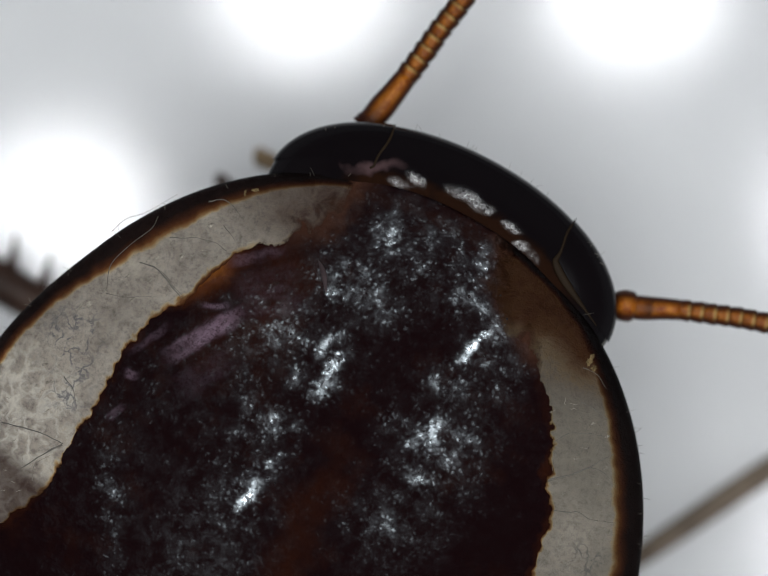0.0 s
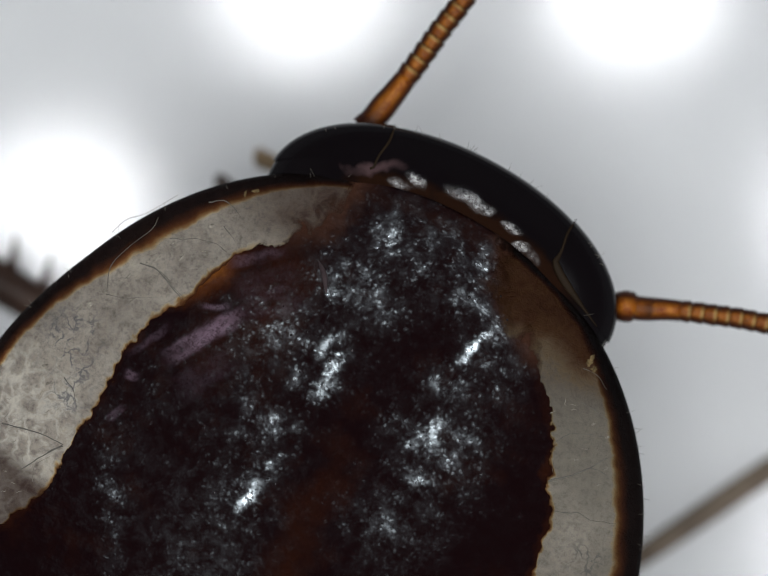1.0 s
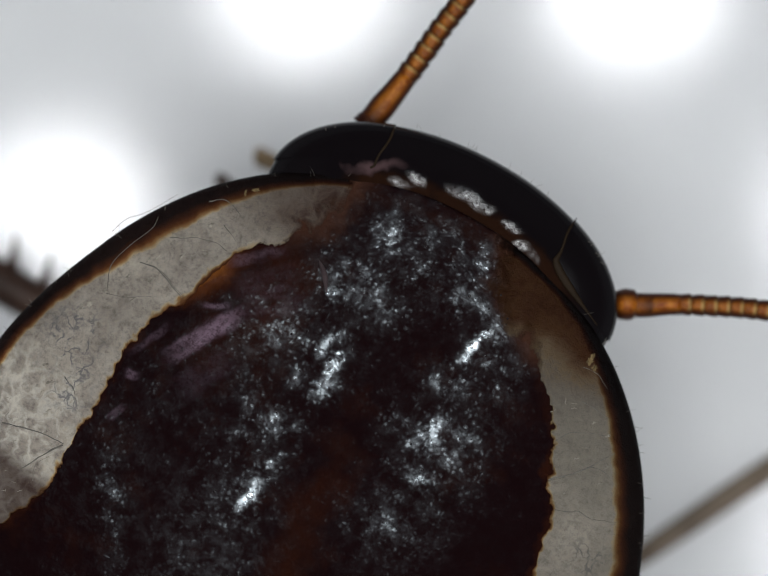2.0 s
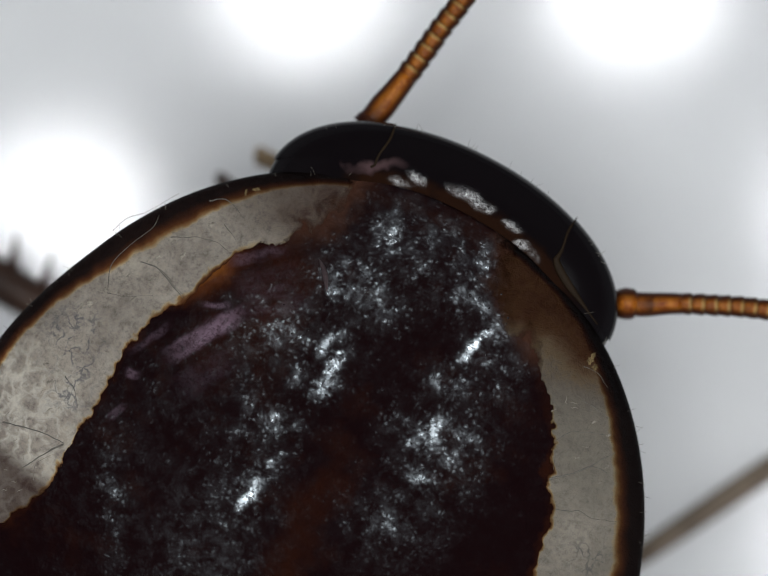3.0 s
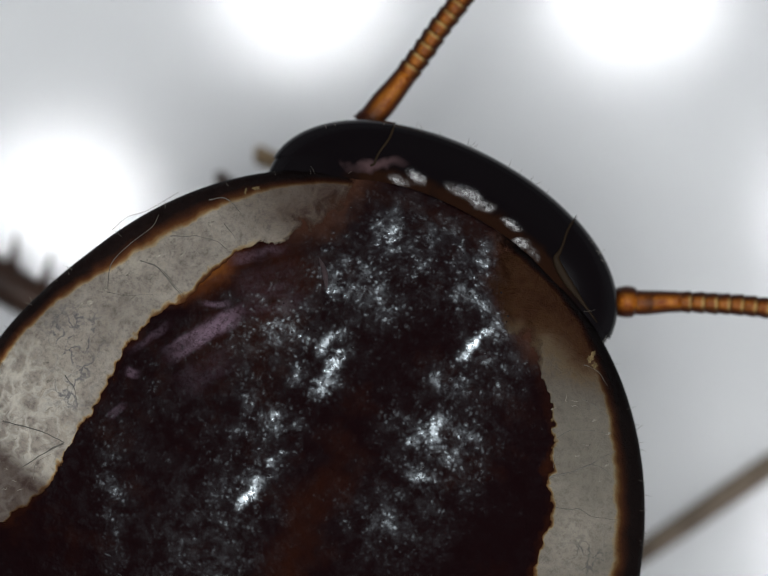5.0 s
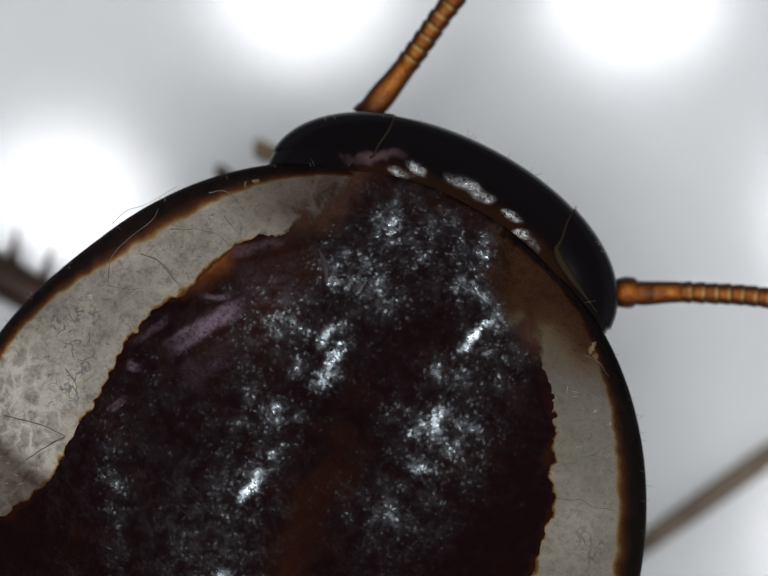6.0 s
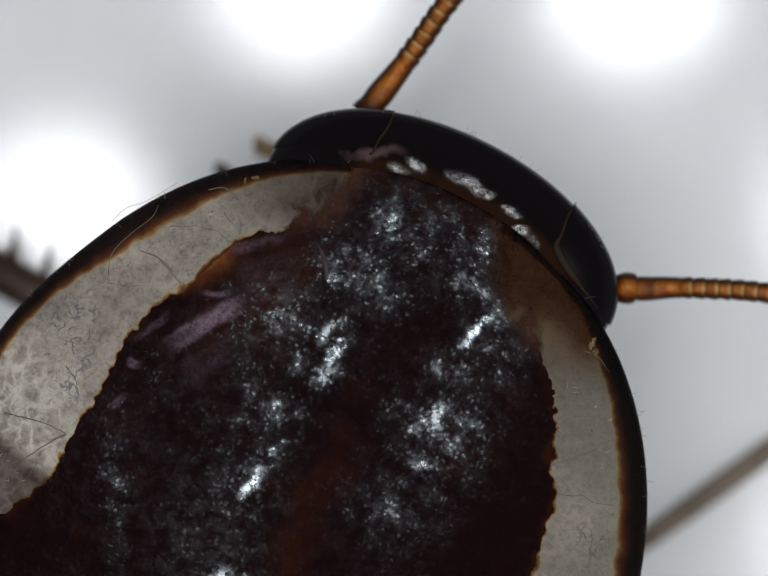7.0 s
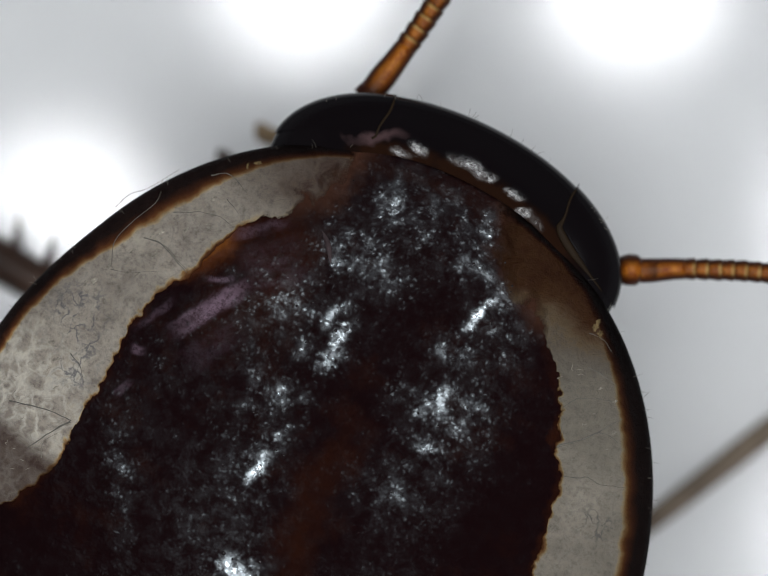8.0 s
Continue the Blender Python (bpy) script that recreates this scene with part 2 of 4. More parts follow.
BEAD = shell_material("glossy_bead", (0.006, 0.003, 0.0035), (0.012, 0.008, 0.009), 0.24, 0.32, 20.0, 0.002)
RIDGE = shell_material("ridge_grey", (0.022, 0.015, 0.016), (0.075, 0.054, 0.056), 0.4, 0.03, 12.0, 0.03)
HOUSING = shell_material("black_housing", (0.012, 0.012, 0.013), (0.02, 0.02, 0.021), 0.6, 0.3)
DIODE = diode_material()


# ---- mesh helpers ----
def mesh_object(name, verts, faces, mats, smooth=True, slots=None, attrs=None):
    """A mesh from vertices in millimetres."""
    me = bpy.data.meshes.new(name)
    me.from_pydata([tuple(c * MM for c in v) for v in verts], [], [tuple(int(i) for i in f) for f in faces])
    for mat in (mats if isinstance(mats, (list, tuple)) else [mats]):
        me.materials.append(mat)
    if slots is not None:
        me.polygons.foreach_set("material_index", np.asarray(slots, dtype=np.int32))
    me.polygons.foreach_set("use_smooth", np.full(len(me.polygons), smooth))
    for key, vals in (attrs or {}).items():
        at = me.attributes.new(key, "FLOAT", "POINT")
        at.data.foreach_set("value", np.asarray(vals, dtype=np.float32))
    me.update()
    return new(name, me)


def part(name, geo, mats, parent, label="", kind="", **more):
    ob = mesh_object(name, geo[0], geo[1], mats, **more)
    ob.parent = parent
    return tagged(ob, label=label, kind=kind)


def smooth_path(points, steps=8):
    """Catmull-Rom through control points of any dimension."""
    p = np.array(points, dtype=float)
    p = np.vstack([2 * p[0] - p[1], p, 2 * p[-1] - p[-2]])
    out = []
    for i in range(1, len(p) - 2):
        for s in np.linspace(0, 1, steps, endpoint=False):
            a, b, c, d = p[i - 1], p[i], p[i + 1], p[i + 2]
            out.append(0.5 * (2 * b + (c - a) * s + (2 * a - 5 * b + 4 * c - d) * s * s + (3 * b - a - 3 * c + d) * s ** 3))
    out.append(p[-2])
    return np.array(out)


def tube(points, radii, sides=10, flat=1.0):
    """A capped tube along a polyline; flat squeezes it in z."""
    pts, n = np.array(points, dtype=float), len(points)
    radii = np.broadcast_to(np.asarray(radii, dtype=float), (n,))
    verts, faces = [], []
    for i in range(n):
        t = Vector(pts[min(i + 1, n - 1)] - pts[max(i - 1, 0)]).normalized()
        side = t.cross(Vector((0, 0, 1)))
        side = side.normalized() if side.length > 1e-6 else Vector((1, 0, 0))
        up = side.cross(t)
        for j in range(sides):
            a = 2 * math.pi * j / sides
            d = (side * math.cos(a) + up * math.sin(a) * flat) * radii[i]
            verts.append(tuple(pts[i] + np.array(d)))
    for i in range(n - 1):
        for j in range(sides):
            a, b = i * sides + j, i * sides + (j + 1) % sides
            faces.append((a, a + sides, b + sides, b))
    faces.append(tuple(range(sides)))
    faces.append(tuple(reversed(range((n - 1) * sides, n * sides))))
    return verts, faces


def grid_faces(rows, cols, wrap):
    f = []
    for i in range(rows - 1):
        for j in range(cols if wrap else cols - 1):
            a, b = i * cols + j, i * cols + (j + 1) % cols
            f.append((a, b, b + cols, a + cols))
    return f


def smoothstep(a, b, x):
    s = np.clip((np.asarray(x, dtype=float) - a) / (b - a), 0, 1)
    return s * s * (3 - 2 * s)


def lattice(i, j, seed):
    """Repeatable values in -1..1 at the points of a whole-number grid."""
    h = (i * 374761393 + j * 668265263 + seed * 1442695041) & 0x7FFFFFFF
    h = ((h ^ (h >> 13)) * 1274126177) & 0x7FFFFFFF
    return ((h ^ (h >> 16)) & 0xFFFF) / 32768.0 - 1


def wobble(x, y, scale, seed=0.0, octaves=3):
    """Soft noise in about -1..1 at points given in millimetres."""
    x, y = np.broadcast_arrays(np.asarray(x, dtype=float), np.asarray(y, dtype=float))
    total, amp = np.zeros(x.shape), 0.72
    for o in range(octaves):
        u, w = x * scale + 0.37 * seed + 11.3 * o, y * scale - 0.61 * seed + 5.7 * o
        i, j = np.floor(u).astype(np.int64), np.floor(w).astype(np.int64)
        a, b = u - i, w - j
        a, b = a * a * (3 - 2 * a), b * b * (3 - 2 * b)
        q = int(seed * 10) + 97 * o
        total += amp * ((lattice(i, j, q) * (1 - a) + lattice(i + 1, j, q) * a) * (1 - b)
                        + (lattice(i, j + 1, q) * (1 - a) + lattice(i + 1, j + 1, q) * a) * b)
        amp *= 0.5
        scale *= 2.03
    return total


# ---- the plate and the ring light ----
def build_plate():
    top, low = PLATE_Z, PLATE_Z - 6
    verts = [(-200, -200, top), (200, -200, top), (200, 200, top), (-200, 200, top),
             (-200, -200, low), (200, -200, low), (200, 200, low), (-200, 200, low)]
    faces = [(0, 1, 2, 3), (7, 6, 5, 4), (0, 4, 5, 1), (1, 5, 6, 2), (2, 6, 7, 3), (3, 7, 4, 0)]
    ob = mesh_object("ground", verts, faces, PLATE, smooth=False)
    tagged(ob, "glossy white glazed plate mirroring round lamps under the cockroach", "plate", kind="structure")


def build_ring_light():
    inner, outer, n = 10.0, 20.0, 64
    prof = [(inner, 46.5), (outer, 46.5), (outer + 0.8, 47.3), (outer + 0.8, 56), (inner, 56)]
    verts = [(RING[0] + r * math.cos(2 * math.pi * j / n), RING[1] + r * math.sin(2 * math.pi * j / n), z)
             for r, z in prof for j in range(n)]
    faces = []
    for i in range(len(prof)):
        for j in range(n):
            a, b = i * n + j, i * n + (j + 1) % n
            c, d = ((i + 1) % len(prof)) * n + (j + 1) % n, ((i + 1) % len(prof)) * n + j
            faces.append((a, d, c, b))
    ring = mesh_object("ring_light", verts, faces, HOUSING, smooth=False)
    tagged(ring, "black ring light with eight lit white diodes", "lamp")
    dome = [(DIODE_R * math.cos(a), z) for a, z in ((0.0, 46.45), (0.0, 45.6), (0.55, 45.2), (1.05, 44.95))]
    m = 20
    for i in range(8):
        phi = math.radians(22.5 + 45 * i)
        cx, cy = RING[0] + RING_R * math.cos(phi), RING[1] + RING_R * math.sin(phi)
        v = [(cx + r * math.cos(2 * math.pi * j / m), cy + r * math.sin(2 * math.pi * j / m), z) for r, z in dome for j in range(m)]
        v.append((cx, cy, 44.88))
        f = [tuple(reversed(q)) for q in grid_faces(len(dome), m, True)]
        f += [(3 * m + j, len(v) - 1, 3 * m + (j + 1) % m)[::-1] for j in range(m)]
        part("diode", (v, f), DIODE, ring, "round lit white diode")


# ---- the cockroach: x to its right, y forward, z up, origin under the neck on the plate ----
TURN = -27.4
AT = (0.984, 0.584)
CENTRE_Y = -5.6
FRONT_L, BACK_L, HALF_W, POWER = 7.10, 3.0, 5.79, 2.19
WIDEST_Y = -6.4


def shield_radius(theta):
    """Distance from the shield's centre to its outline, theta from straight ahead."""
    lo, hi = np.zeros_like(theta), np.full_like(theta, 12.0)
    for _ in range(40):
        r = (lo + hi) / 2
        x, y = r * np.sin(theta), CENTRE_Y + r * np.cos(theta)
        d = y - WIDEST_Y
        length = np.where(d > 0, FRONT_L, BACK_L)
        out = (np.abs(x + 0.05) / HALF_W) ** POWER + (np.abs(d) / length) ** POWER > 1
        lo, hi = np.where(out, lo, r), np.where(out, r, hi)
    # the left margin bulges a little where the shield is widest
    return (lo + hi) / 2 * (1 + 0.020 * smoothstep(radians(-58), radians(-82), theta) * smoothstep(radians(-125), radians(-100), theta))


# half-widths of the dark field along the body, on either side of the midline
LEFT_Y = (0.6, 0.04, -0.6, -0.81, -1.1, -1.35, -1.67, -2.07, -2.46, -2.81, -3.28, -3.65, -4.47, -5.21, -5.76, -6.22, -6.72, -7.15, -8.2, -9.6)
LEFT_X = (1.85, 1.88, 2.08, 2.33, 2.45, 2.76, 3.04, 3.20, 3.26, 3.52, 3.73, 3.85, 3.87, 3.93, 3.96, 3.90, 4.09, 4.30, 5.6, 7.5)
RIGHT_Y = (0.58, 0.48, -0.09, -0.59, -0.87, -1.13, -1.43, -1.76, -2.23, -2.58, -2.9, -3.3, -3.88, -5.0, -6.3, -7.3, -8.2, -9.6)
RIGHT_X = (0.90, 1.02, 1.31, 1.84, 2.15, 2.39, 2.68, 2.89, 3.05, 3.21, 3.43, 3.55, 3.63, 3.8, 3.95, 4.4, 5.6, 7.5)
_YS = np.linspace(-10.0, 1.2, 561)


def softened(ys, xs):
    v = np.interp(-_YS, [-q for q in ys], xs)
    w = np.exp(-np.linspace(-2, 2, 9) ** 2)
    return np.convolve(np.pad(v, 4, mode="edge"), w / w.sum(), mode="valid")


_LEFT, _RIGHT = softened(LEFT_Y, LEFT_X), softened(RIGHT_Y, RIGHT_X)


def field_depth(x, y):
    """Distance inside the dark field's border, negative outside it."""
    half = np.where(x < 0, np.interp(y, _YS, _LEFT), np.interp(y, _YS, _RIGHT))
    slope = np.where(x < 0, np.interp(y, _YS, np.gradient(_LEFT, _YS)), np.interp(y, _YS, np.gradient(_RIGHT, _YS)))
    return (half - np.abs(x)) / np.sqrt(1 + slope ** 2)


def field_radius(theta):
    lo, hi = np.zeros_like(theta), shield_radius(theta)
    for _ in range(40):
        r = (lo + hi) / 2
        out = field_depth(r * np.sin(theta), CENTRE_Y + r * np.cos(theta)) < 0
        lo, hi = np.where(out, lo, r), np.where(out, r, hi)
    return (lo + hi) / 2


# glints placed on the dark field: x, y, half length, half width, direction in degrees, strength
GLINTS_FRONT = ((-0.96, -0.10, 0.27, 0.15, 100, 1.0), (-0.12, 0.35, 0.17, 0.09, -20, 0.95), (0.70, 0.14, 0.24, 0.14, -40, 1.0), (1.2, 0.13, 0.13, 0.13, 0, 0.65),
              (-0.17, -0.50, 0.20, 0.13, 20, 0.75), (-1.22, -1.40, 0.13, 0.10, 0, 0.95), (-1.12, -1.08, 0.38, 0.32, 0, 0.70), (-0.62, -1.35, 0.28, 0.22, 0, 0.58),
              (-0.27, -1.17, 0.12, 0.10, 0, 0.60), (0.68, -0.41, 0.34, 0.24, 40, 0.68), (1.0, -0.52, 0.26, 0.24, 0, 0.62), (1.39, -0.58, 0.24, 0.15, 60, 0.70),
              (-0.6, 0.05, 0.62, 0.32, 10, 0.58), (0.25, 0.0, 0.62, 0.35, 0, 0.45))
GLINTS_MIDDLE = ((1.12, -1.19, 0.28, 0.05, 69, 1.3), (1.49, -1.29, 0.15, 0.12, 0, 0.70), (1.75, -1.55, 0.24, 0.16, 80, 0.45), (1.04, -1.88, 0.20, 0.14, 20, 1.05),
               (-0.98, -2.20, 0.20, 0.12, 80, 0.95), (-0.76, -2.50, 0.26, 0.10, 85, 1.1), (-0.78, -2.86, 0.20, 0.12, 30, 1.0), (-1.06, -2.80, 0.20, 0.20, 0, 0.60),
               (-1.63, -2.33, 0.58, 0.34, 20, 0.54), (1.5, -0.95, 0.30, 0.30, 0, 0.40), (1.14, -2.76, 0.24, 0.16, 60, 1.25), (1.6, -2.88, 0.20, 0.20, 0, 0.70),
               (1.66, -2.49, 0.18, 0.18, 0, 0.65), (1.27, -3.45, 0.18, 0.14, 0, 0.85), (0.61, -2.86, 0.20, 0.15, 0, 0.42), (1.3, -3.0, 0.50, 0.50, 0, 0.40))
GLINTS_REAR = ((-1.33, -3.69, 0.27, 0.12, -20, 0.85), (-1.54, -4.06, 0.12, 0.10, 0, 0.65), (-0.98, -3.59, 0.20, 0.16, 0, 0.55), (-0.97, -4.50, 0.40, 0.15, 88, 0.75),
             (-0.99, -5.00, 0.18, 0.08, 85, 1.3), (-1.28, -4.91, 0.34, 0.28, 0, 0.50), (-1.09, -5.44, 0.32, 0.24, 0, 0.48), (1.2, -4.34, 0.26, 0.18, 80, 0.60),
             (1.22, -3.88, 0.20, 0.15, 0, 0.48), (0.70, -4.42, 0.30, 0.20, 40, 0.38), (-2.98, -5.97, 0.60, 0.11, -61, 0.58), (-1.3, -6.08, 0.42, 0.40, 0, 0.28),
             (2.1, -2.80, 0.45, 0.06, -57, 0.40), (-0.6, -6.55, 0.24, 0.15, 20, 1.2), (-2.21, -4.14, 0.32, 0.22, 0, 0.20))
GLINTS = GLINTS_FRONT + GLINTS_MIDDLE + GLINTS_REAR


def glint_mask(x, y):
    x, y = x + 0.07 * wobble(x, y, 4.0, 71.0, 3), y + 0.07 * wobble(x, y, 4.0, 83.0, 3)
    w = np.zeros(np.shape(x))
    for cx, cy, long, wide, turn, k in GLINTS:
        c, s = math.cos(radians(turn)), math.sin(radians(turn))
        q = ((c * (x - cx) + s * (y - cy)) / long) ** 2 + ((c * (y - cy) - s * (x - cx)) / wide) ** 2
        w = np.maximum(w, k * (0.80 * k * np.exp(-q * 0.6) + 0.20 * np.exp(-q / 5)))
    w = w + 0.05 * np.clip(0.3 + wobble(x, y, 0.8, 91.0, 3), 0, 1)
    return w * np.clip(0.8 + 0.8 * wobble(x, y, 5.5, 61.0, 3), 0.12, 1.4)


TILTS = []                       # added facets aimed at the diodes: x, y, spread, slope in x, slope in y


def height(x, y):
    """Height of the shield's upper face."""
    x, y = np.asarray(x, dtype=float), np.asarray(y, dtype=float)
    r = np.hypot(x, y - CENTRE_Y)
    theta = np.arctan2(x, y - CENTRE_Y)
    v = np.clip(r / RADIUS_AT(theta), 0, 1.02)
    h = 2.5 + 0.20 * np.exp(-(x / 1.7) ** 2) * smoothstep(-4.0, 0.5, y) + 0.34 * (1 - v ** 3) + 0.22 * (1 - v ** 8)
    for cx, cy, s, gx, gy in TILTS:
        h = h + (gx * (x - cx) + gy * (y - cy)) * np.exp(-((x - cx) ** 2 + (y - cy) ** 2) / (2 * s * s))
    return h


_TH = np.linspace(-math.pi, math.pi, 2001)
_RO = shield_radius(_TH)


def RADIUS_AT(theta):
    return np.interp(theta, _TH, _RO)


def skin_z(x, y):
    """Height of the shield's finely uneven skin."""
    return height(x, y) + 0.008 * wobble(x, y, 3.2, 11.0, 2) + 0.018 * wobble(x, y, 0.9, 5.0, 2)


def aim_facets():
    """Tilts a shallow facet of the undulating shield under each strong glint so that it mirrors a diode."""
    c, s = math.cos(radians(TURN)), math.sin(radians(TURN))
    for cx, cy, long, wide, _, k in [q for q in GLINTS if q[5] >= 0.8] * 2:
        spread, e = 1.25 * math.sqrt(long * wide), 0.02
        h0 = float(height(cx, cy))
        g = np.array([float(height(cx + e, cy)) - float(height(cx - e, cy)), float(height(cx, cy + e)) - float(height(cx, cy - e))]) / (2 * e)
        wx, wy = AT[0] + c * cx - s * cy, AT[1] + s * cx + c * cy
        best = None
        for i in range(8):
            phi = radians(22.5 + 45 * i)
            mx = (RING[0] + RING_R * math.cos(phi)) / 2 - wx
            my = (RING[1] + RING_R * math.sin(phi)) / 2 - wy
            f = -np.array([c * mx + s * my, -s * mx + c * my]) / (EYE_Z - h0)
            if best is None or np.hypot(*(f - g)) < np.hypot(*(best - g)):
                best = f
        d = best - g
        TILTS.append((cx, cy, spread, float(d[0]), float(d[1])))


# mauve streaks of the dark field, a sheen painted as colour: x, y, half length, half width, direction in degrees,
# amount
MAUVE = ((-2.80, -2.93, 0.62, 0.15, 58, 1.0), (-2.70, -1.47, 0.40, 0.10, 39, 0.36), (-3.58, -4.08, 0.10, 0.07, 20, 0.7), (-3.62, -3.45, 0.36, 0.07, 62, 0.30),
         (-2.89, -2.47, 0.20, 0.045, 30, 0.7), (-2.2, -1.9, 0.5, 0.4, 40, 0.13), (-3.52, -4.75, 0.14, 0.06, 70, 0.35), (-2.55, -3.5, 0.5, 0.25, 60, 0.12))


def cuticle_tones(x, y):
    """Attributes of the pronotum's cuticle at points of its surface."""
    th, r = np.arctan2(x, y - CENTRE_Y), np.hypot(x, y - CENTRE_Y)
    outer = RADIUS_AT(th) - r
    right = x > 0
    d = field_depth(x, y) + 0.05 * wobble(x, y, 3.0, 7.0, 2) + 0.075 * wobble(x, y, 7.5, 17.0, 4)
    front = smoothstep(-1.25, -0.55, y)
    glow = np.clip(0.45 + 0.9 * wobble(x, y, 0.9, 41.0, 2), 0.05, 1)
    corner = np.exp(-((x + 3.05) ** 2 + (y + 2.0) ** 2) / 0.40 ** 2) + 0.8 * np.exp(-((x - 3.02) ** 2 + (y + 2.35) ** 2) / 0.28 ** 2)
    glow = np.clip(glow + corner, 0, 1)
    # the border is crisp along the sides and melts away at the front corners
    soft = 0.03 + np.where(right, 0.40, 0.24) * front
    pale = smoothstep(1.2 * soft, -0.8 * soft, d + 0.25 * front * wobble(x, y, 2.2, 29.0, 3))
    reach = np.clip(0.065 + 0.07 * glow + 0.08 * wobble(x, y, 2.0, 31.0, 2), 0.03, 0.3)
    crisp = 1 - 0.85 * smoothstep(-1.9, -1.2, y)
    inner = crisp * (0.40 + 0.26 * glow) * smoothstep(-reach, 0.03, d)
    rim_w = 0.15 + 0.21 * smoothstep(radians(18), radians(50), np.abs(th))
    rim_w = rim_w * (1 - 0.42 * smoothstep(radians(-52), radians(-74), th))
    rim = 1 - smoothstep(0.28 * rim_w, 1.55 * rim_w, outer + 0.13 * rim_w * wobble(x, y, 4.5, 37.0, 4))
    rim = np.sqrt(rim)
    left_front = smoothstep(-1.5, -0.5, y) * smoothstep(-4.3, -2.0, x + 0.25 * wobble(x, y, 1.6, 19.0, 3)) * (~right)
    right_front = smoothstep(-1.45, -0.05, y + 0.2 * wobble(x, y, 1.6, 23.0, 3)) * right
    pigment = np.maximum.reduce([inner, rim, 0.07 * left_front, 0.36 * right_front])
    rear = smoothstep(-5.95, -6.35, y + 0.25 * (x + 4.5) + 0.12 * wobble(x, y, 2.0, 3.0, 3)) * (~right)
    dusk = np.clip(1.05 * left_front + 0.95 * right_front + rear * (0.88 + 0.12 * np.exp(-((y + 6.40 + 0.25 * (x + 4.5)) / 0.16) ** 2)) + 0.25 * right * smoothstep(-2.0, -0.8, y), 0, 1)
    thin = 0.50 * (0.4 + 0.6 * glow) * crisp * smoothstep(0.10 + 0.15 * glow + 0.30 * np.clip(corner, 0, 1) * (~right), -0.02, d) * (0.55 + 0.45 * glow)
    stripe = np.exp(-((x - 0.10 + 0.05 * (y + 4)) / 0.5) ** 2) * smoothstep(-2.0, -2.9, y)
    thin = thin + 0.19 * np.clip(stripe * (0.75 + 0.7 * wobble(x, y, 1.6, 51.0, 3)), 0, 1) + 0.05 * smoothstep(0.42, 0.15, outer) * smoothstep(2.2, 1.2, np.abs(x))
    thin = thin + 0.16 * smoothstep(-0.6, -2.2, x) * smoothstep(-4.6, -3.0, y) * np.clip(0.6 + wobble(x, y, 0.9, 53.0, 3), 0, 1)
    brown = np.maximum(front * smoothstep(0.55, 0.0, d + 0.12 * wobble(x, y, 2.4, 57.0, 3)), 0.10 * smoothstep(0.50, 0.30, outer + 0.06 * wobble(x, y, 2.0, 59.0, 2)) * smoothstep(0.16, 0.28, outer))
    mauve_sheen = np.zeros(np.shape(x))
    u, w = x + 0.06 * wobble(x, y, 3.0, 43.0, 3), y + 0.06 * wobble(x, y, 3.0, 47.0, 3)
    for cx, cy, long, wide, turn, amount in MAUVE:
        c, s = math.cos(radians(turn)), math.sin(radians(turn))
        along, across = c * (u - cx) + s * (w - cy), c * (w - cy) - s * (u - cx)
        streak = np.clip(0.75 + 0.8 * wobble(along * 0.7, across * 3.0, 3.0, 13.0 + cx, 3), 0, 1)
        mauve_sheen = np.maximum(mauve_sheen, amount * np.exp(-np.abs(along / long) ** 4 - np.abs(across / wide) ** 5) * streak)
    sheen = np.clip(0.75 + 0.8 * wobble(x, y, 0.7, 67.0, 3), 0.1, 1.4) * (1 - 0.85 * stripe) * smoothstep(0.1, 0.35, outer) * (1 - 0.5 * smoothstep(-1.6, -2.6, x)) * (1 - 0.85 * smoothstep(1.9, 2.4, x))
    glint = glint_mask(x, y) * smoothstep(0.02, 0.16, d) * (1 - 0.7 * smoothstep(2.1, 2.5, x)) * (1 - 0.6 * np.clip(brown, 0, 1))
    # darker olive on the right flange than the left, more so towards the front
    olive_tone = 0.12 + np.where(right, 0.68, 0.10) + 0.5 * smoothstep(-2.4, -0.6, y) * np.where(right, 1.0, 0.3)
    olive_tone = np.clip(olive_tone - 0.25 * smoothstep(-4.3, -5.5, y) + 0.22 * wobble(x, y, 0.9, 23.0, 3), 0, 1)
    splotch = sum(np.exp(-((x - cx) ** 2 + (y - cy) ** 2) / (2 * q * q)) for cx, cy, q in
                  ((-4.95, -3.95, 0.22), (-4.60, -3.85, 0.26), (-4.50, -4.30, 0.28), (-4.35, -4.9, 0.25), (4.55, -3.36, 0.2), (4.2, -3.42, 0.2)))
    cells = smoothstep(-4.2, -5.0, y) * smoothstep(-3.8, -4.4, x) + 0.16
    return {"pale": pale, "pigment": np.clip(pigment, 0, 1), "thin": np.clip(thin, 0, 0.9), "brown": np.clip(brown, 0, 1), "mauve_sheen": np.clip(mauve_sheen, 0, 1),
            "sheen": sheen, "glint": glint, "olive_tone": olive_tone, "dusk": dusk, "splotch": np.clip(splotch, 0, 1), "cells": cells}


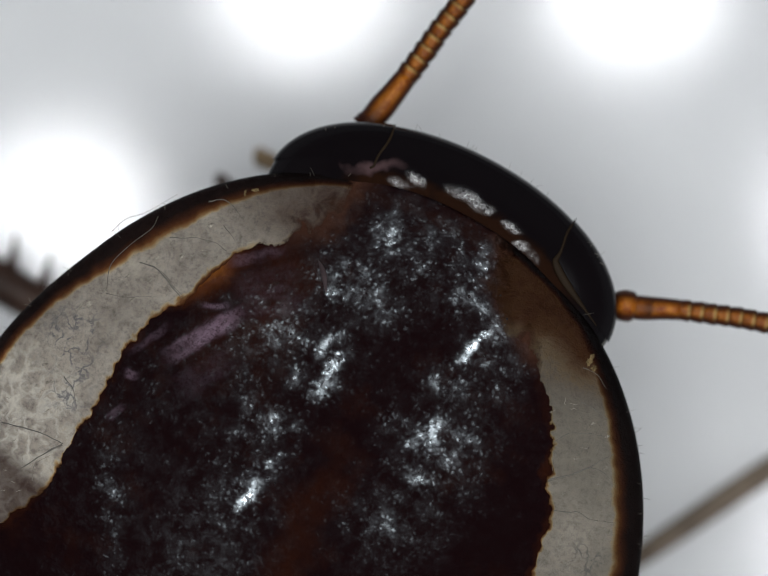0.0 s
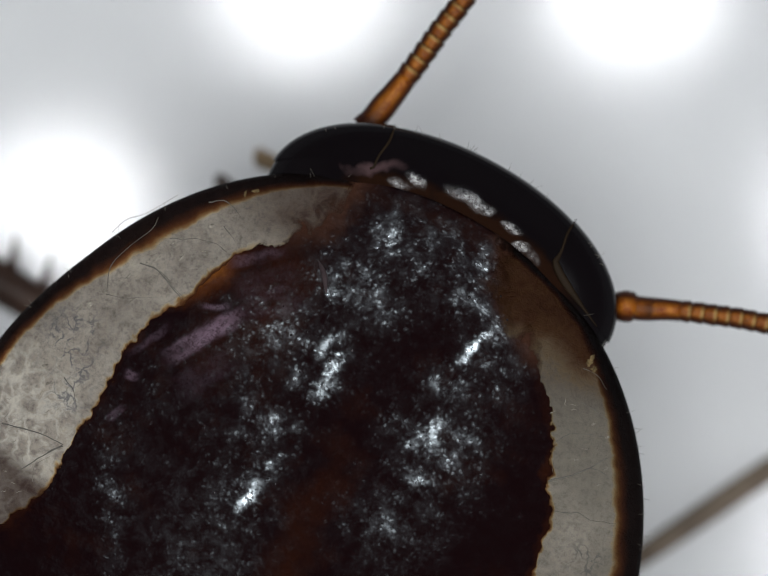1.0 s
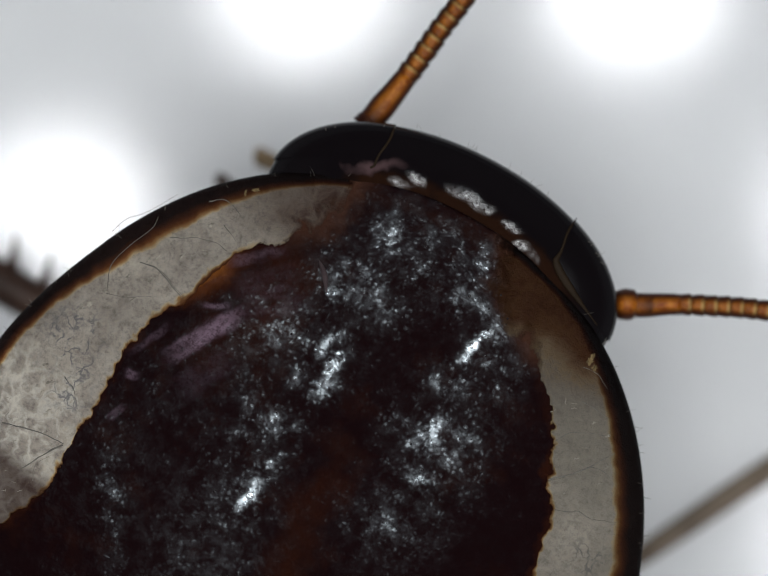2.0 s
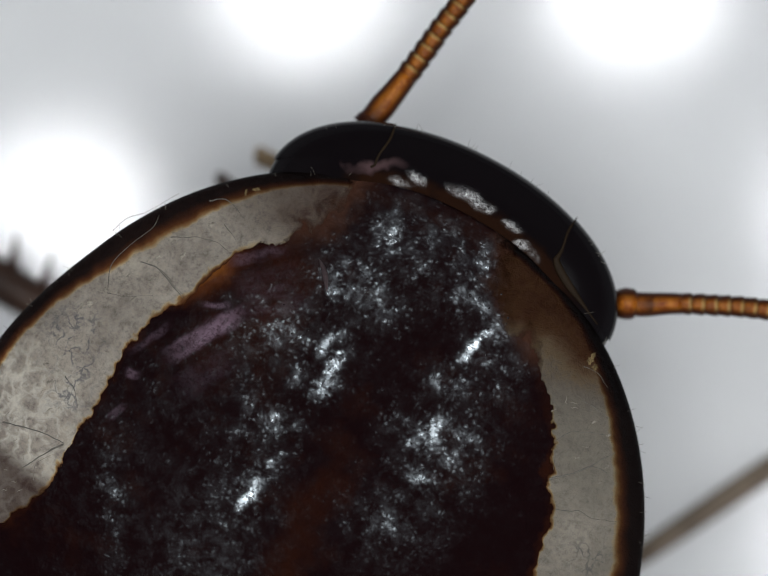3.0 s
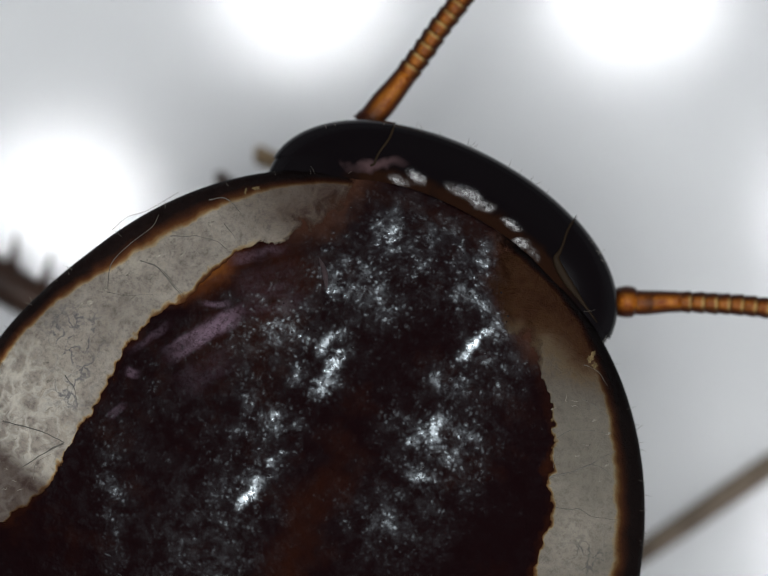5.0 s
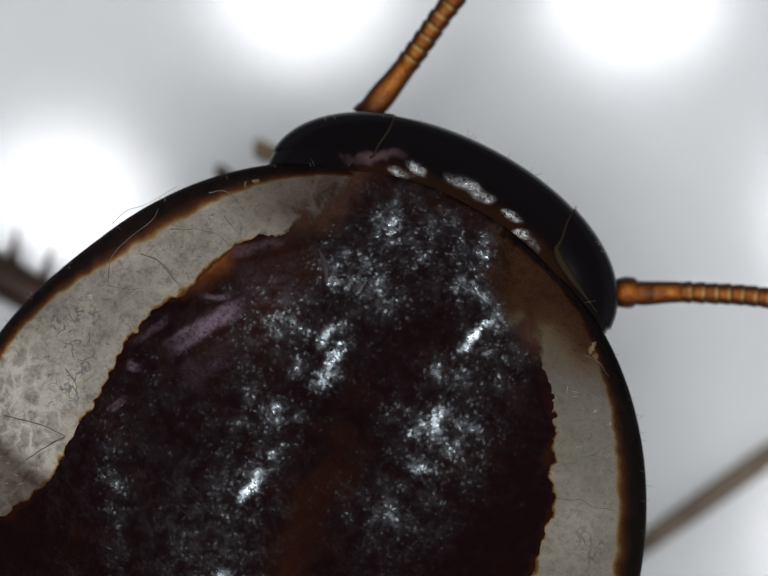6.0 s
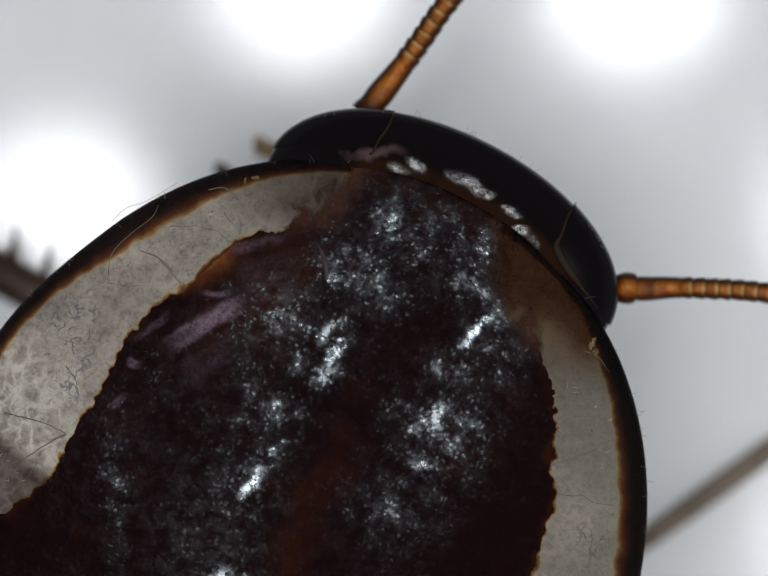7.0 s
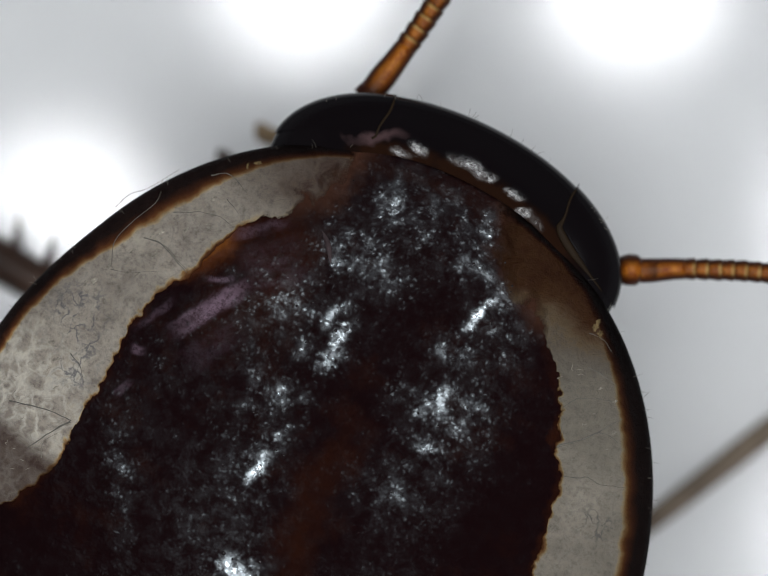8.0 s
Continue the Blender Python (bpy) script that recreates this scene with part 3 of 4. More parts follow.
def skin(name, x, y, z, wrap, roach, label):
    """A strip of the pronotum with its cuticle tones; x, y and z are rows by columns."""
    attrs = {key: np.ravel(val) for key, val in cuticle_tones(x, y).items()}
    geo = np.stack([x, y, z], -1).reshape(-1, 3), grid_faces(x.shape[0], x.shape[1], wrap)
    return part(name, geo, CUTICLE, roach, label, attrs=attrs)


def build_shield(roach):
    cols = 1000
    th = np.linspace(-math.pi, math.pi, cols, endpoint=False)
    ro = shield_radius(th)
    away = np.abs(th)
    rim_w = 0.13 + 0.15 * smoothstep(radians(22), radians(52), away)
    rr = ro - rim_w
    cut = np.minimum(field_radius(th), rr)

    def surface(r, t):
        x, y = r * np.sin(t), CENTRE_Y + r * np.cos(t)
        return x, y, skin_z(x, y)

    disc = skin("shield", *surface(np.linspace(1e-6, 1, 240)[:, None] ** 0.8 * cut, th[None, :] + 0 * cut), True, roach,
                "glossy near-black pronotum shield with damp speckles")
    sel = np.where(rr - cut > 0.002)[0]
    for idx in (np.sort(sel[th[sel] < 0]), np.sort(sel[th[sel] > 0])):
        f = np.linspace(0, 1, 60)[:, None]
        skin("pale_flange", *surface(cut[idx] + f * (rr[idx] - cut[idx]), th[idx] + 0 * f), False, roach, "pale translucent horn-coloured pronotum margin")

    # rolled rim
    prof = [(-1.0, 0.0), (-0.8, 0.006), (-0.6, 0.010), (-0.4, 0.008), (-0.25, -0.004), (-0.12, -0.025), (-0.03, -0.06), (0.0, -0.10), (-0.04, -0.15), (-0.3, -0.2), (-0.9, -0.14)]
    rows = [surface(ro + q * rim_w, th) for q, _ in prof]
    x, y, z = (np.array([row[i] for row in rows]) for i in range(3))
    skin("rim", x, y, z + np.array([dz for _, dz in prof])[:, None], True, roach, "dark brown rolled rim of the pronotum")
    return disc


def build_beads(disc):
    """Round granules on the dark field, thickest in the glint patches."""
    rng = np.random.RandomState(4)
    x, y = rng.uniform(-3.9, 3.9, 90000), rng.uniform(-7.4, 0.9, 90000)
    keep = (field_depth(x, y) > 0.12) & (np.hypot(x, y - CENTRE_Y) < RADIUS_AT(np.arctan2(x, y - CENTRE_Y)) - 0.32)
    keep &= rng.rand(90000) < 0.10 * np.clip((glint_mask(x, y) - 0.12) * (0.75 - glint_mask(x, y)), 0, 1)
    x, y = x[keep][:500], y[keep][:500]
    z = skin_z(x, y)
    verts, faces = [], []
    for cx, cy, cz in zip(x, y, z):
        r = rng.choice([0.012, 0.020, 0.030, 0.040], p=[0.45, 0.40, 0.13, 0.02])
        a0, base = rng.rand() * 6.28, len(verts)
        for wide, up in ((1.0, -0.10), (0.80, 0.16), (0.45, 0.32)):
            for j in range(8):
                a = a0 + j * math.pi / 4
                verts.append((cx + r * wide * math.cos(a), cy + r * wide * math.sin(a), cz + r * up))
        verts.append((cx, cy, cz + r * 0.38))
        for j in range(8):
            a, b = base + j, base + (j + 1) % 8
            faces += [(a, b, b + 8, a + 8), (a + 8, b + 8, b + 16, a + 16), (a + 16, b + 16, base + 24)]
    part("granulation", (verts, faces), BEAD, disc, "fine glistening grains", kind="stuff")


def on_shield(path, lift):
    p = smooth_path(path, 8)
    return np.column_stack([p, skin_z(p[:, 0], p[:, 1]) + lift])


def build_veins(roach):
    left, right = [o for o in roach.children if o.name.startswith("pale_flange")]
    for flange, path, r in ((left, ((-4.31, -2.42), (-4.01, -2.40), (-3.73, -2.50), (-3.45, -2.61)), 0.024),
                            (left, ((-4.18, -2.41), (-3.92, -2.40), (-3.65, -2.51), (-3.43, -2.58)), 0.010),
                            (left, ((-5.11, -5.77), (-4.68, -5.66), (-4.26, -5.59), (-4.05, -5.59)), 0.020),
                            (left, ((-4.05, -5.61), (-4.28, -5.93), (-4.49, -6.29)), 0.022),
                            (left, ((-4.07, -1.85), (-3.67, -1.66), (-3.36, -1.58), (-3.15, -1.61)), 0.014),
                            (left, ((-3.78, -1.03), (-3.61, -0.92), (-3.42, -0.91), (-3.21, -1.00)), 0.016),
                            (left, ((-3.39, -1.26), (-3.24, -1.34), (-3.11, -1.40)), 0.014),
                            (left, ((-4.56, -3.13), (-4.22, -3.02), (-3.88, -2.81)), 0.009),
                            (left, ((-4.54, -4.64), (-4.29, -4.77), (-4.11, -4.99)), 0.012),
                            (right, ((3.19, -2.51), (3.41, -2.31), (3.68, -2.04), (3.95, -1.65)), 0.022),
                            (right, ((3.20, -2.53), (3.38, -2.37), (3.56, -2.18)), 0.010),
                            (right, ((3.70, -2.03), (3.87, -2.00), (4.06, -2.03)), 0.012),
                            (right, ((2.98, -1.91), (3.10, -1.72), (3.20, -1.64), (3.74, -1.44)), 0.014),
                            (right, ((3.48, -2.90), (3.74, -2.81), (3.84, -2.75), (4.09, -2.76), (4.48, -2.63)), 0.015),
                            (right, ((3.08, -1.15), (3.35, -1.15), (3.60, -1.19)), 0.013),
                            (right, ((3.07, -2.07), (3.13, -2.22), (3.16, -2.34)), 0.008),
                            (right, ((2.86, -0.64), (3.13, -0.64), (3.36, -0.76)), 0.010)):
        pts = on_shield(path, 0.004)
        pts[:, 0] += 0.022 * wobble(pts[:, 0], pts[:, 1], 6.0, 3.0, 2)
        pts[:, 1] += 0.022 * wobble(pts[:, 0], pts[:, 1], 6.0, 9.0, 2)
        thick = np.linspace(r * 0.68, r * 0.28, len(pts)) * np.clip(0.8 + 0.6 * wobble(pts[:, 0], pts[:, 1], 9.0, 5.0, 2), 0.35, 1.3)
        part("vein", tube(pts, thick, 6, 0.3), VEIN, flange)
    rng = np.random.RandomState(8)
    pale = ((left, -4.10, -2.23, 0.10, 0.050), (left, -3.77, -2.02, 0.11, 0.045), (left, -4.38, -2.70, 0.12, 0.035), (left, -4.02, -2.56, 0.09, 0.040), (left, -4.73, -3.37, 0.10, 0.060), (left, -4.85, -3.50, 0.07, 0.040), (left, -4.61, -3.07, 0.08, 0.040), (left, -3.58, -1.37, 0.09, 0.060),
            (left, -4.00, -1.90, 0.06, 0.025), (left, -4.16, -3.03, 0.08, 0.020), (left, -3.25, -1.80, 0.05, 0.030), (left, -3.47, -1.77, 0.05, 0.025), (left, -4.69, -4.79, 0.10, 0.030), (left, -4.90, -4.60, 0.06, 0.030), (left, -3.41, -1.82, 0.04, 0.030), (left, -4.22, -2.33, 0.05, 0.030),
            (right, 3.42, -1.35, 0.06, 0.035), (right, 3.73, -1.45, 0.05, 0.030), (right, 3.92, -1.91, 0.11, 0.035), (right, 3.40, -2.01, 0.07, 0.030), (right, 2.75, -1.48, 0.07, 0.022), (right, 3.52, -2.56, 0.06, 0.030), (right, 3.49, -1.77, 0.08, 0.025), (right, 3.93, -2.21, 0.06, 0.025))
    golden = ((right, 2.94, -0.47, 0.12, 0.070), (right, 3.03, -0.55, 0.09, 0.060), (left, -3.22, -0.54, 0.13, 0.050), (left, -3.32, -0.63, 0.07, 0.040))
    for flange, x, y, long, wide in pale + golden:
        part("fleck", waxy_fleck(x, y, long, wide, rng), GOLD if (flange, x, y, long, wide) in golden else FLECK, flange)


def waxy_fleck(x, y, long, wide, rng):
    """A crumpled low flake of wax with a ragged outline."""
    turn, sides, verts, faces = rng.uniform(0.5, 1.5), 16, [], []
    for flake in range(4):
        lobes = [(rng.uniform(0.05, 0.22), rng.randint(2, 8), rng.uniform(0, 6.28)) for _ in range(4)]
        ox, oy, size, base = rng.uniform(-0.7, 0.7) * long, rng.uniform(-0.5, 0.5) * wide, rng.uniform(0.3, 0.62), len(verts)
        for ring in (1.0, 0.7, 0.4, 0.15):
            for j in range(sides):
                a = 2 * math.pi * j / sides
                r = size * ring * max(0.3, 1 + sum(h * math.sin(m * a + p) for h, m, p in lobes))
                u, w = ox + long * r * math.cos(a), oy + 1.2 * wide * r * math.sin(a)
                px, py = x + u * math.cos(turn) - w * math.sin(turn), y + u * math.sin(turn) + w * math.cos(turn)
                verts.append((px, py, float(skin_z(px, py)) - 0.005 + 0.014 * (1 - ring ** 2) * rng.uniform(0.4, 1.3)))
        for i in range(3):
            for j in range(sides):
                a, b = base + i * sides + j, base + i * sides + (j + 1) % sides
                faces.append((a, b, b + sides, a + sides))
        faces.append(tuple(range(base + 3 * sides, base + 4 * sides)))
    return verts, faces


def build_ridges(disc):
    for path, r in ((((-1.76, -1.05), (-1.57, -1.22), (-1.40, -1.47)), 0.045),):
        pts = on_shield(path, 0.008)
        sw = np.linspace(0, math.pi, len(pts))
        part("ridge", tube(pts, 0.003 + r * np.sin(sw), 10, 0.25), RIDGE, disc)


def build_creases(roach):
    """Fine raised wrinkles scattered over the two flanges."""
    flanges = [o for o in roach.children if o.name.startswith("pale_flange")]
    rng = np.random.RandomState(21)
    for flange, side in zip(flanges, (-1, 1)):
        verts, faces, n = [], [], 0
        while n < (36 if side < 0 else 10):
            x, y = side * rng.uniform(2.6, 5.7), rng.uniform(-7.0, -0.6)
            r, t = math.hypot(x, y - CENTRE_Y), math.atan2(x, y - CENTRE_Y)
            if r > float(RADIUS_AT(t)) - 0.5 or abs(x) < (np.interp(y, _YS, _LEFT if side < 0 else _RIGHT) + 0.22):
                continue
            if float(noise.noise(Vector((x * 1.1, y * 1.1, 3)))) < rng.uniform(-0.35, 0.45):
                continue
            a, l = rng.normal(0.9, 0.6), rng.uniform(0.03, 0.07)
            pts = [(x + q * l * math.cos(a) + rng.uniform(-0.02, 0.02), y + q * l * math.sin(a) + rng.uniform(-0.02, 0.02)) for q in (-1, -0.4, 0.3, 1)]
            pts = [(u, w, float(skin_z(u, w)) + 0.002) for u, w in pts]
            v, f = tube(pts, [0.002, rng.uniform(0.004, 0.008), rng.uniform(0.004, 0.008), 0.002], 5, 0.7)
            faces += [tuple(i + len(verts) for i in q) for q in f]
            verts += v
            n += 1
        part("creasing", (verts, faces), CREASE, flange, "fine pale raised wrinkles", kind="stuff")


HEAD_CX, HEAD_Y, HEAD_X, HEAD_L, HEAD_ZC, HEAD_H = -0.06, -0.05, 3.11, 1.765, 2.20, 0.46


def head_point(x, y, scale=1.0):
    """Upper face of the head over (x, y)."""
    rho = np.clip((np.abs((x - HEAD_CX) / HEAD_X) ** 2.05 + np.abs((y - HEAD_Y) / HEAD_L) ** 2.05) ** (1 / 2.05), 0, 1)
    return HEAD_ZC + HEAD_H * scale * (1 - rho ** 2.7) ** (1 / 2.6)


def rim_glint(x, y):
    """Rises to 2 in a narrow strip along the head's outline, to add a bright rim highlight."""
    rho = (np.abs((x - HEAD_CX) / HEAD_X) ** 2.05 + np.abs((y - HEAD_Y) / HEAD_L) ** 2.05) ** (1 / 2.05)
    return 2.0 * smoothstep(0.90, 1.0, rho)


def head_shell(scale, lo, hi, rows=34, cols=160):
    """A band of the head's surface: rho from the crown to the outline and under."""
    verts = []
    for i in range(rows):
        s = lo + (hi - lo) * i / (rows - 1)
        q = math.sin(min(s, math.pi - s) if s <= math.pi else 0)
        rho = abs(math.sin(s))
        zz = (1 - rho ** 2.7) ** (1 / 2.6) * (1 if s < math.pi / 2 else -3.0)
        for j in range(cols):
            a = 2 * math.pi * j / cols
            cx, sy = math.cos(a), math.sin(a)
            k = rho / (abs(cx) ** 2.05 + abs(sy) ** 2.05) ** (1 / 2.05)
            px, py = HEAD_CX + HEAD_X * scale * k * cx, HEAD_Y + HEAD_L * scale * k * sy
            verts.append((px, py, HEAD_ZC + HEAD_H * scale * zz))
    return verts, [q[::-1] for q in grid_faces(rows, cols, True)]


# glints placed behind the crown: x, y, half length, half width, direction in degrees, strength
HEAD_GLINTS = ((-0.97, 0.84, 0.13, 0.07, -15, 1.2), (-1.17, 0.66, 0.18, 0.06, 10, 0.75), (-0.08, 0.97, 0.26, 0.09, -5, 1.0), (-0.40, 0.97, 0.10, 0.06, 0, 0.5), (0.26, 0.95, 0.13, 0.07, -20, 0.8),
        (0.76, 0.88, 0.13, 0.06, 0, 1.2), (1.02, 0.66, 0.12, 0.08, 10, 1.1), (1.28, 0.60, 0.18, 0.08, -20, 0.5), (0.60, 0.78, 0.3, 0.10, -20, 0.10))


def build_head(roach):
    v, f = head_shell(1.0, 0.004, math.pi - 0.004, 160, 500)
    q = np.array(v)
    x, y = q[:, 0], q[:, 1]
    # a soft mauve patch between the left eye and the shield
    along, across = (x + 1.75) * 0.88 + (y - 0.68) * 0.47, (y - 0.68) * 0.88 - (x + 1.75) * 0.47
    mauve_patch = np.exp(-np.abs(along / 0.62) ** 3 - ((across + 0.10 * wobble(x, y, 3, 3, 4)) / 0.12) ** 2) * np.clip(0.75 + 0.9 * wobble(x, y, 3.0, 5.0, 3), 0, 1)
    top = q[:, 2] > HEAD_ZC
    # the shell is tilted under each strong glint so that it mirrors a diode
    c, s = math.cos(radians(TURN)), math.sin(radians(TURN))
    glint, lift = np.zeros(len(q)), np.zeros(len(q))
    u, w = x + 0.08 * wobble(x, y, 3.0, 15.0, 3), y + 0.05 * wobble(x, y, 3.5, 25.0, 3)
    for cx, cy, long, wide, turn, k in HEAD_GLINTS:
        ct, st = math.cos(radians(turn)), math.sin(radians(turn))
        d2 = (((ct * (u - cx) + st * (w - cy)) / long) ** 2 + ((ct * (w - cy) - st * (u - cx)) / wide) ** 2) / 1.05
        glint = np.maximum(glint, k * (0.97 * np.exp(-d2) + 0.03 * np.exp(-d2 / 4)))
        if k < 0.7:
            continue
        e = 0.02
        g = np.array([head_point(cx + e, cy) - head_point(cx - e, cy), head_point(cx, cy + e) - head_point(cx, cy - e)]) / (2 * e)
        wx, wy = AT[0] + c * cx - s * cy, AT[1] + s * cx + c * cy
        tilts = []
        for i in range(8):
            phi = radians(22.5 + 45 * i)
            mx, my = (RING[0] + RING_R * math.cos(phi)) / 2 - wx, (RING[1] + RING_R * math.sin(phi)) / 2 - wy
            tilts.append(-np.array([c * mx + s * my, -s * mx + c * my]) / (EYE_Z - 2.5) - g)
        tx, ty = min(tilts, key=lambda t: np.hypot(*t))
        lift += (tx * (x - cx) + ty * (y - cy)) * np.exp(-((x - cx) ** 2 + (y - cy) ** 2) / (2 * 0.09 ** 2))
    q[:, 2] += np.where(top, lift, 0)
    # thinner, browner shell towards the neck between the eyes
    edge = 1.02 - 0.10 * x ** 2
    neck = smoothstep(edge + 0.12, edge - 0.22, y + 0.08 * wobble(x, y, 2.0, 35.0, 3)) * smoothstep(2.6, 1.6, np.abs(x - 0.1))
    head = part("head", (q, f), HEAD, roach, "smooth black-brown domed head with a mauve patch at the neck",
                attrs={"mauve_patch": mauve_patch, "glint": np.where(top, np.clip(glint - 0.14, 0, 2), 0), "neck": neck, "gloss_mask": 0.35 * np.maximum(smoothstep(edge + 0.08, edge + 0.50, y), smoothstep(2.3, 2.8, np.abs(x))) + rim_glint(x, y)})
    # compound eyes: the outer thirds of the head, a touch proud
    v, f = head_shell(1.012, 0.02, math.pi - 0.4, 110, 500)
    v = np.array(v)

    def bound(y):
        return 1.66 + 1.9 * np.clip(0.72 - y, 0, 2) ** 1.25
    for side in (-1, 1):
        keep = [q for q in f if all(side * v[i][0] > bound(v[i][1]) and (side > 0 or v[i][1] > 0.72 + 0.58 * (v[i][0] + 2.05)) for i in q)]
        used = sorted({i for q in keep for i in q})
        at = {i: n for n, i in enumerate(used)}
        part("eye", (v[used], [tuple(at[i] for i in q) for q in keep]), HEAD, head, "glossy black compound eye",
             attrs={"gloss_mask": 0.05 + rim_glint(v[used][:, 0], v[used][:, 1])})
        ys = np.linspace(1.50, 0.08 if side > 0 else 0.66, 30)
        xs = side * (bound(ys) + 0.02 * np.sin(ys * 9))
        zs = head_point(xs, ys) + 0.012
        wide = (0.020 + (0.050 if side > 0 else 0.0) * smoothstep(0.95, 0.55, ys)) * (1 - 0.85 * smoothstep(0.5, 0.1, ys)) * (1 - 0.6 * smoothstep(1.3, 1.5, ys))
        part("suture", tube(np.column_stack([xs, ys, zs]), wide, 8, 0.35), SUTURE, head, "thin tan line beside the eye")
    return head


def build_antenna(roach, name_label, root, path, radius):
    """Scape as the carrying mesh, then a socket and ringed segments; path in the space of the antenna's root."""
    p = smooth_path(path, 24)
    seg = np.linalg.norm(np.diff(p, axis=0), axis=1)
    s = np.concatenate([[0], np.cumsum(seg)])

    def at(d):
        return np.array([np.interp(d, s, p[:, i]) for i in range(3)])
    d = np.linspace(0, 1.09, 14)
    r = radius * np.interp(d, [0, 0.2, 0.45, 0.8, 1.09], [1.35, 1.12, 1.2, 1.08, 0.98])
    def shade_pigment(rows, sides):
        return {"shade_pigment": [abs(math.cos(2 * math.pi * j / sides)) for _ in range(rows) for j in range(sides)]}
    # the scape's dark red root shares the attribute with the painted side shade
    ant = part("antenna", tube([at(v) for v in d], r, 16), SCAPE, roach, name_label, attrs={"shade_pigment": [max(abs(math.cos(2 * math.pi * j / 16)) * 0.9, 0.78 - 0.95 * d[i], 0.62 * math.exp(-((d[i] - 0.56) / 0.14) ** 2) if root[0] > 0 else 0) for i in range(14) for j in range(16)]})
    ant.location = Vector(root) * MM
    stops, widths = ((0.05, 0.18, 0.30, 0.37), (1.40, 1.54, 1.48, 1.1)) if root[0] > 0 else ((-0.05, 0.02, 0.12, 0.20), (1.2, 1.3, 1.26, 1.1))
    part("socket", tube([at(v) for v in stops], [radius * q for q in widths], 16), SCAPE if root[0] > 0 else DARKJOINT, ant, attrs=shade_pigment(4, 16))
    pos, n = 1.06, 0
    while pos < s[-1] - 0.3 and n < 120:
        length = 0.212 + 0.0012 * n
        k = max(0.35, 1 - 0.006 * n) * radius
        ds = [pos - 0.004, pos + length * 0.12, pos + length * 0.4, pos + length * 0.66, pos + length * 0.94, pos + length]
        rs = [k * 0.88, k * 0.95, k * 1.0, k * 1.05, k * 1.08, k * 0.9]
        geo = tube([at(v) for v in ds], rs, 14)
        slots = [1 if row == 3 else (2 if row == 4 else 0) for row in range(5) for _ in range(14)] + [2, 2]
        part("segment", geo, [AMBER, JOINT, DARKJOINT], ant, slots=slots, attrs=shade_pigment(6, 14))
        pos += length
        n += 1
    # short dark bristles lean along the whole feeler
    rng = np.random.RandomState(int(10 * root[0]) % 97)
    verts, faces = [], []
    for _ in range(2600):
        d = rng.uniform(0.25, min(8.0, s[-1] - 0.5))
        c, t = at(d), Vector(at(d + 0.05) - at(d)).normalized()
        side = t.cross(Vector((0, 0, 1))).normalized()
        a = rng.uniform(0, 2 * math.pi)
        out = side * math.cos(a) + side.cross(t) * math.sin(a)
        k = radius * max(0.6, 1 - 0.03 * d)
        base = Vector(c) + out * k * 0.92
        tip = base + (out * 0.55 + t * 0.8) * rng.uniform(0.03, 0.07)
        v, f = tube([base, (base + tip) / 2, tip], (0.007, 0.005, 0.001), 3)
        faces += [tuple(i + len(verts) for i in q) for q in f]
        verts += v
    part("bristling", (verts, faces), LEG, ant, "short dark bristles", kind="stuff")
    return ant


def build_leg(roach, label, points, radii, shades, spines):
    """Femur, tibia and tarsus from four joints; spines along the tibia."""
    names = ("femur", "tibia", "tarsus")
    femur = None
    for i, name in enumerate(names):
        a, b = np.array(points[i]), np.array(points[i + 1])
        mids = [a + (b - a) * f for f in (0, 0.12, 0.35, 0.65, 0.9, 1.0)]
        shape = {"femur": (0.6, 0.9, 1.05, 1.0, 0.75, 0.55), "tibia": (0.7, 0.85, 0.95, 1.0, 1.0, 0.8), "tarsus": (0.9, 1, 0.9, 0.8, 0.8, 0.5)}[name]
        geo = tube(mids, [radii[i] * q for q in shape], 14)
        ob = part(name, geo, shades[i], roach if femur is None else femur, label if femur is None else "")
        if name == "femur":
            femur = ob
        if name == "tibia":
            for base, tip in spines:
                mid = [(p + q) / 2 for p, q in zip(base, tip)]
                part("spine", tube([base, mid, tip], (0.12, 0.085, 0.015), 8), shades[i], femur)
    return femur


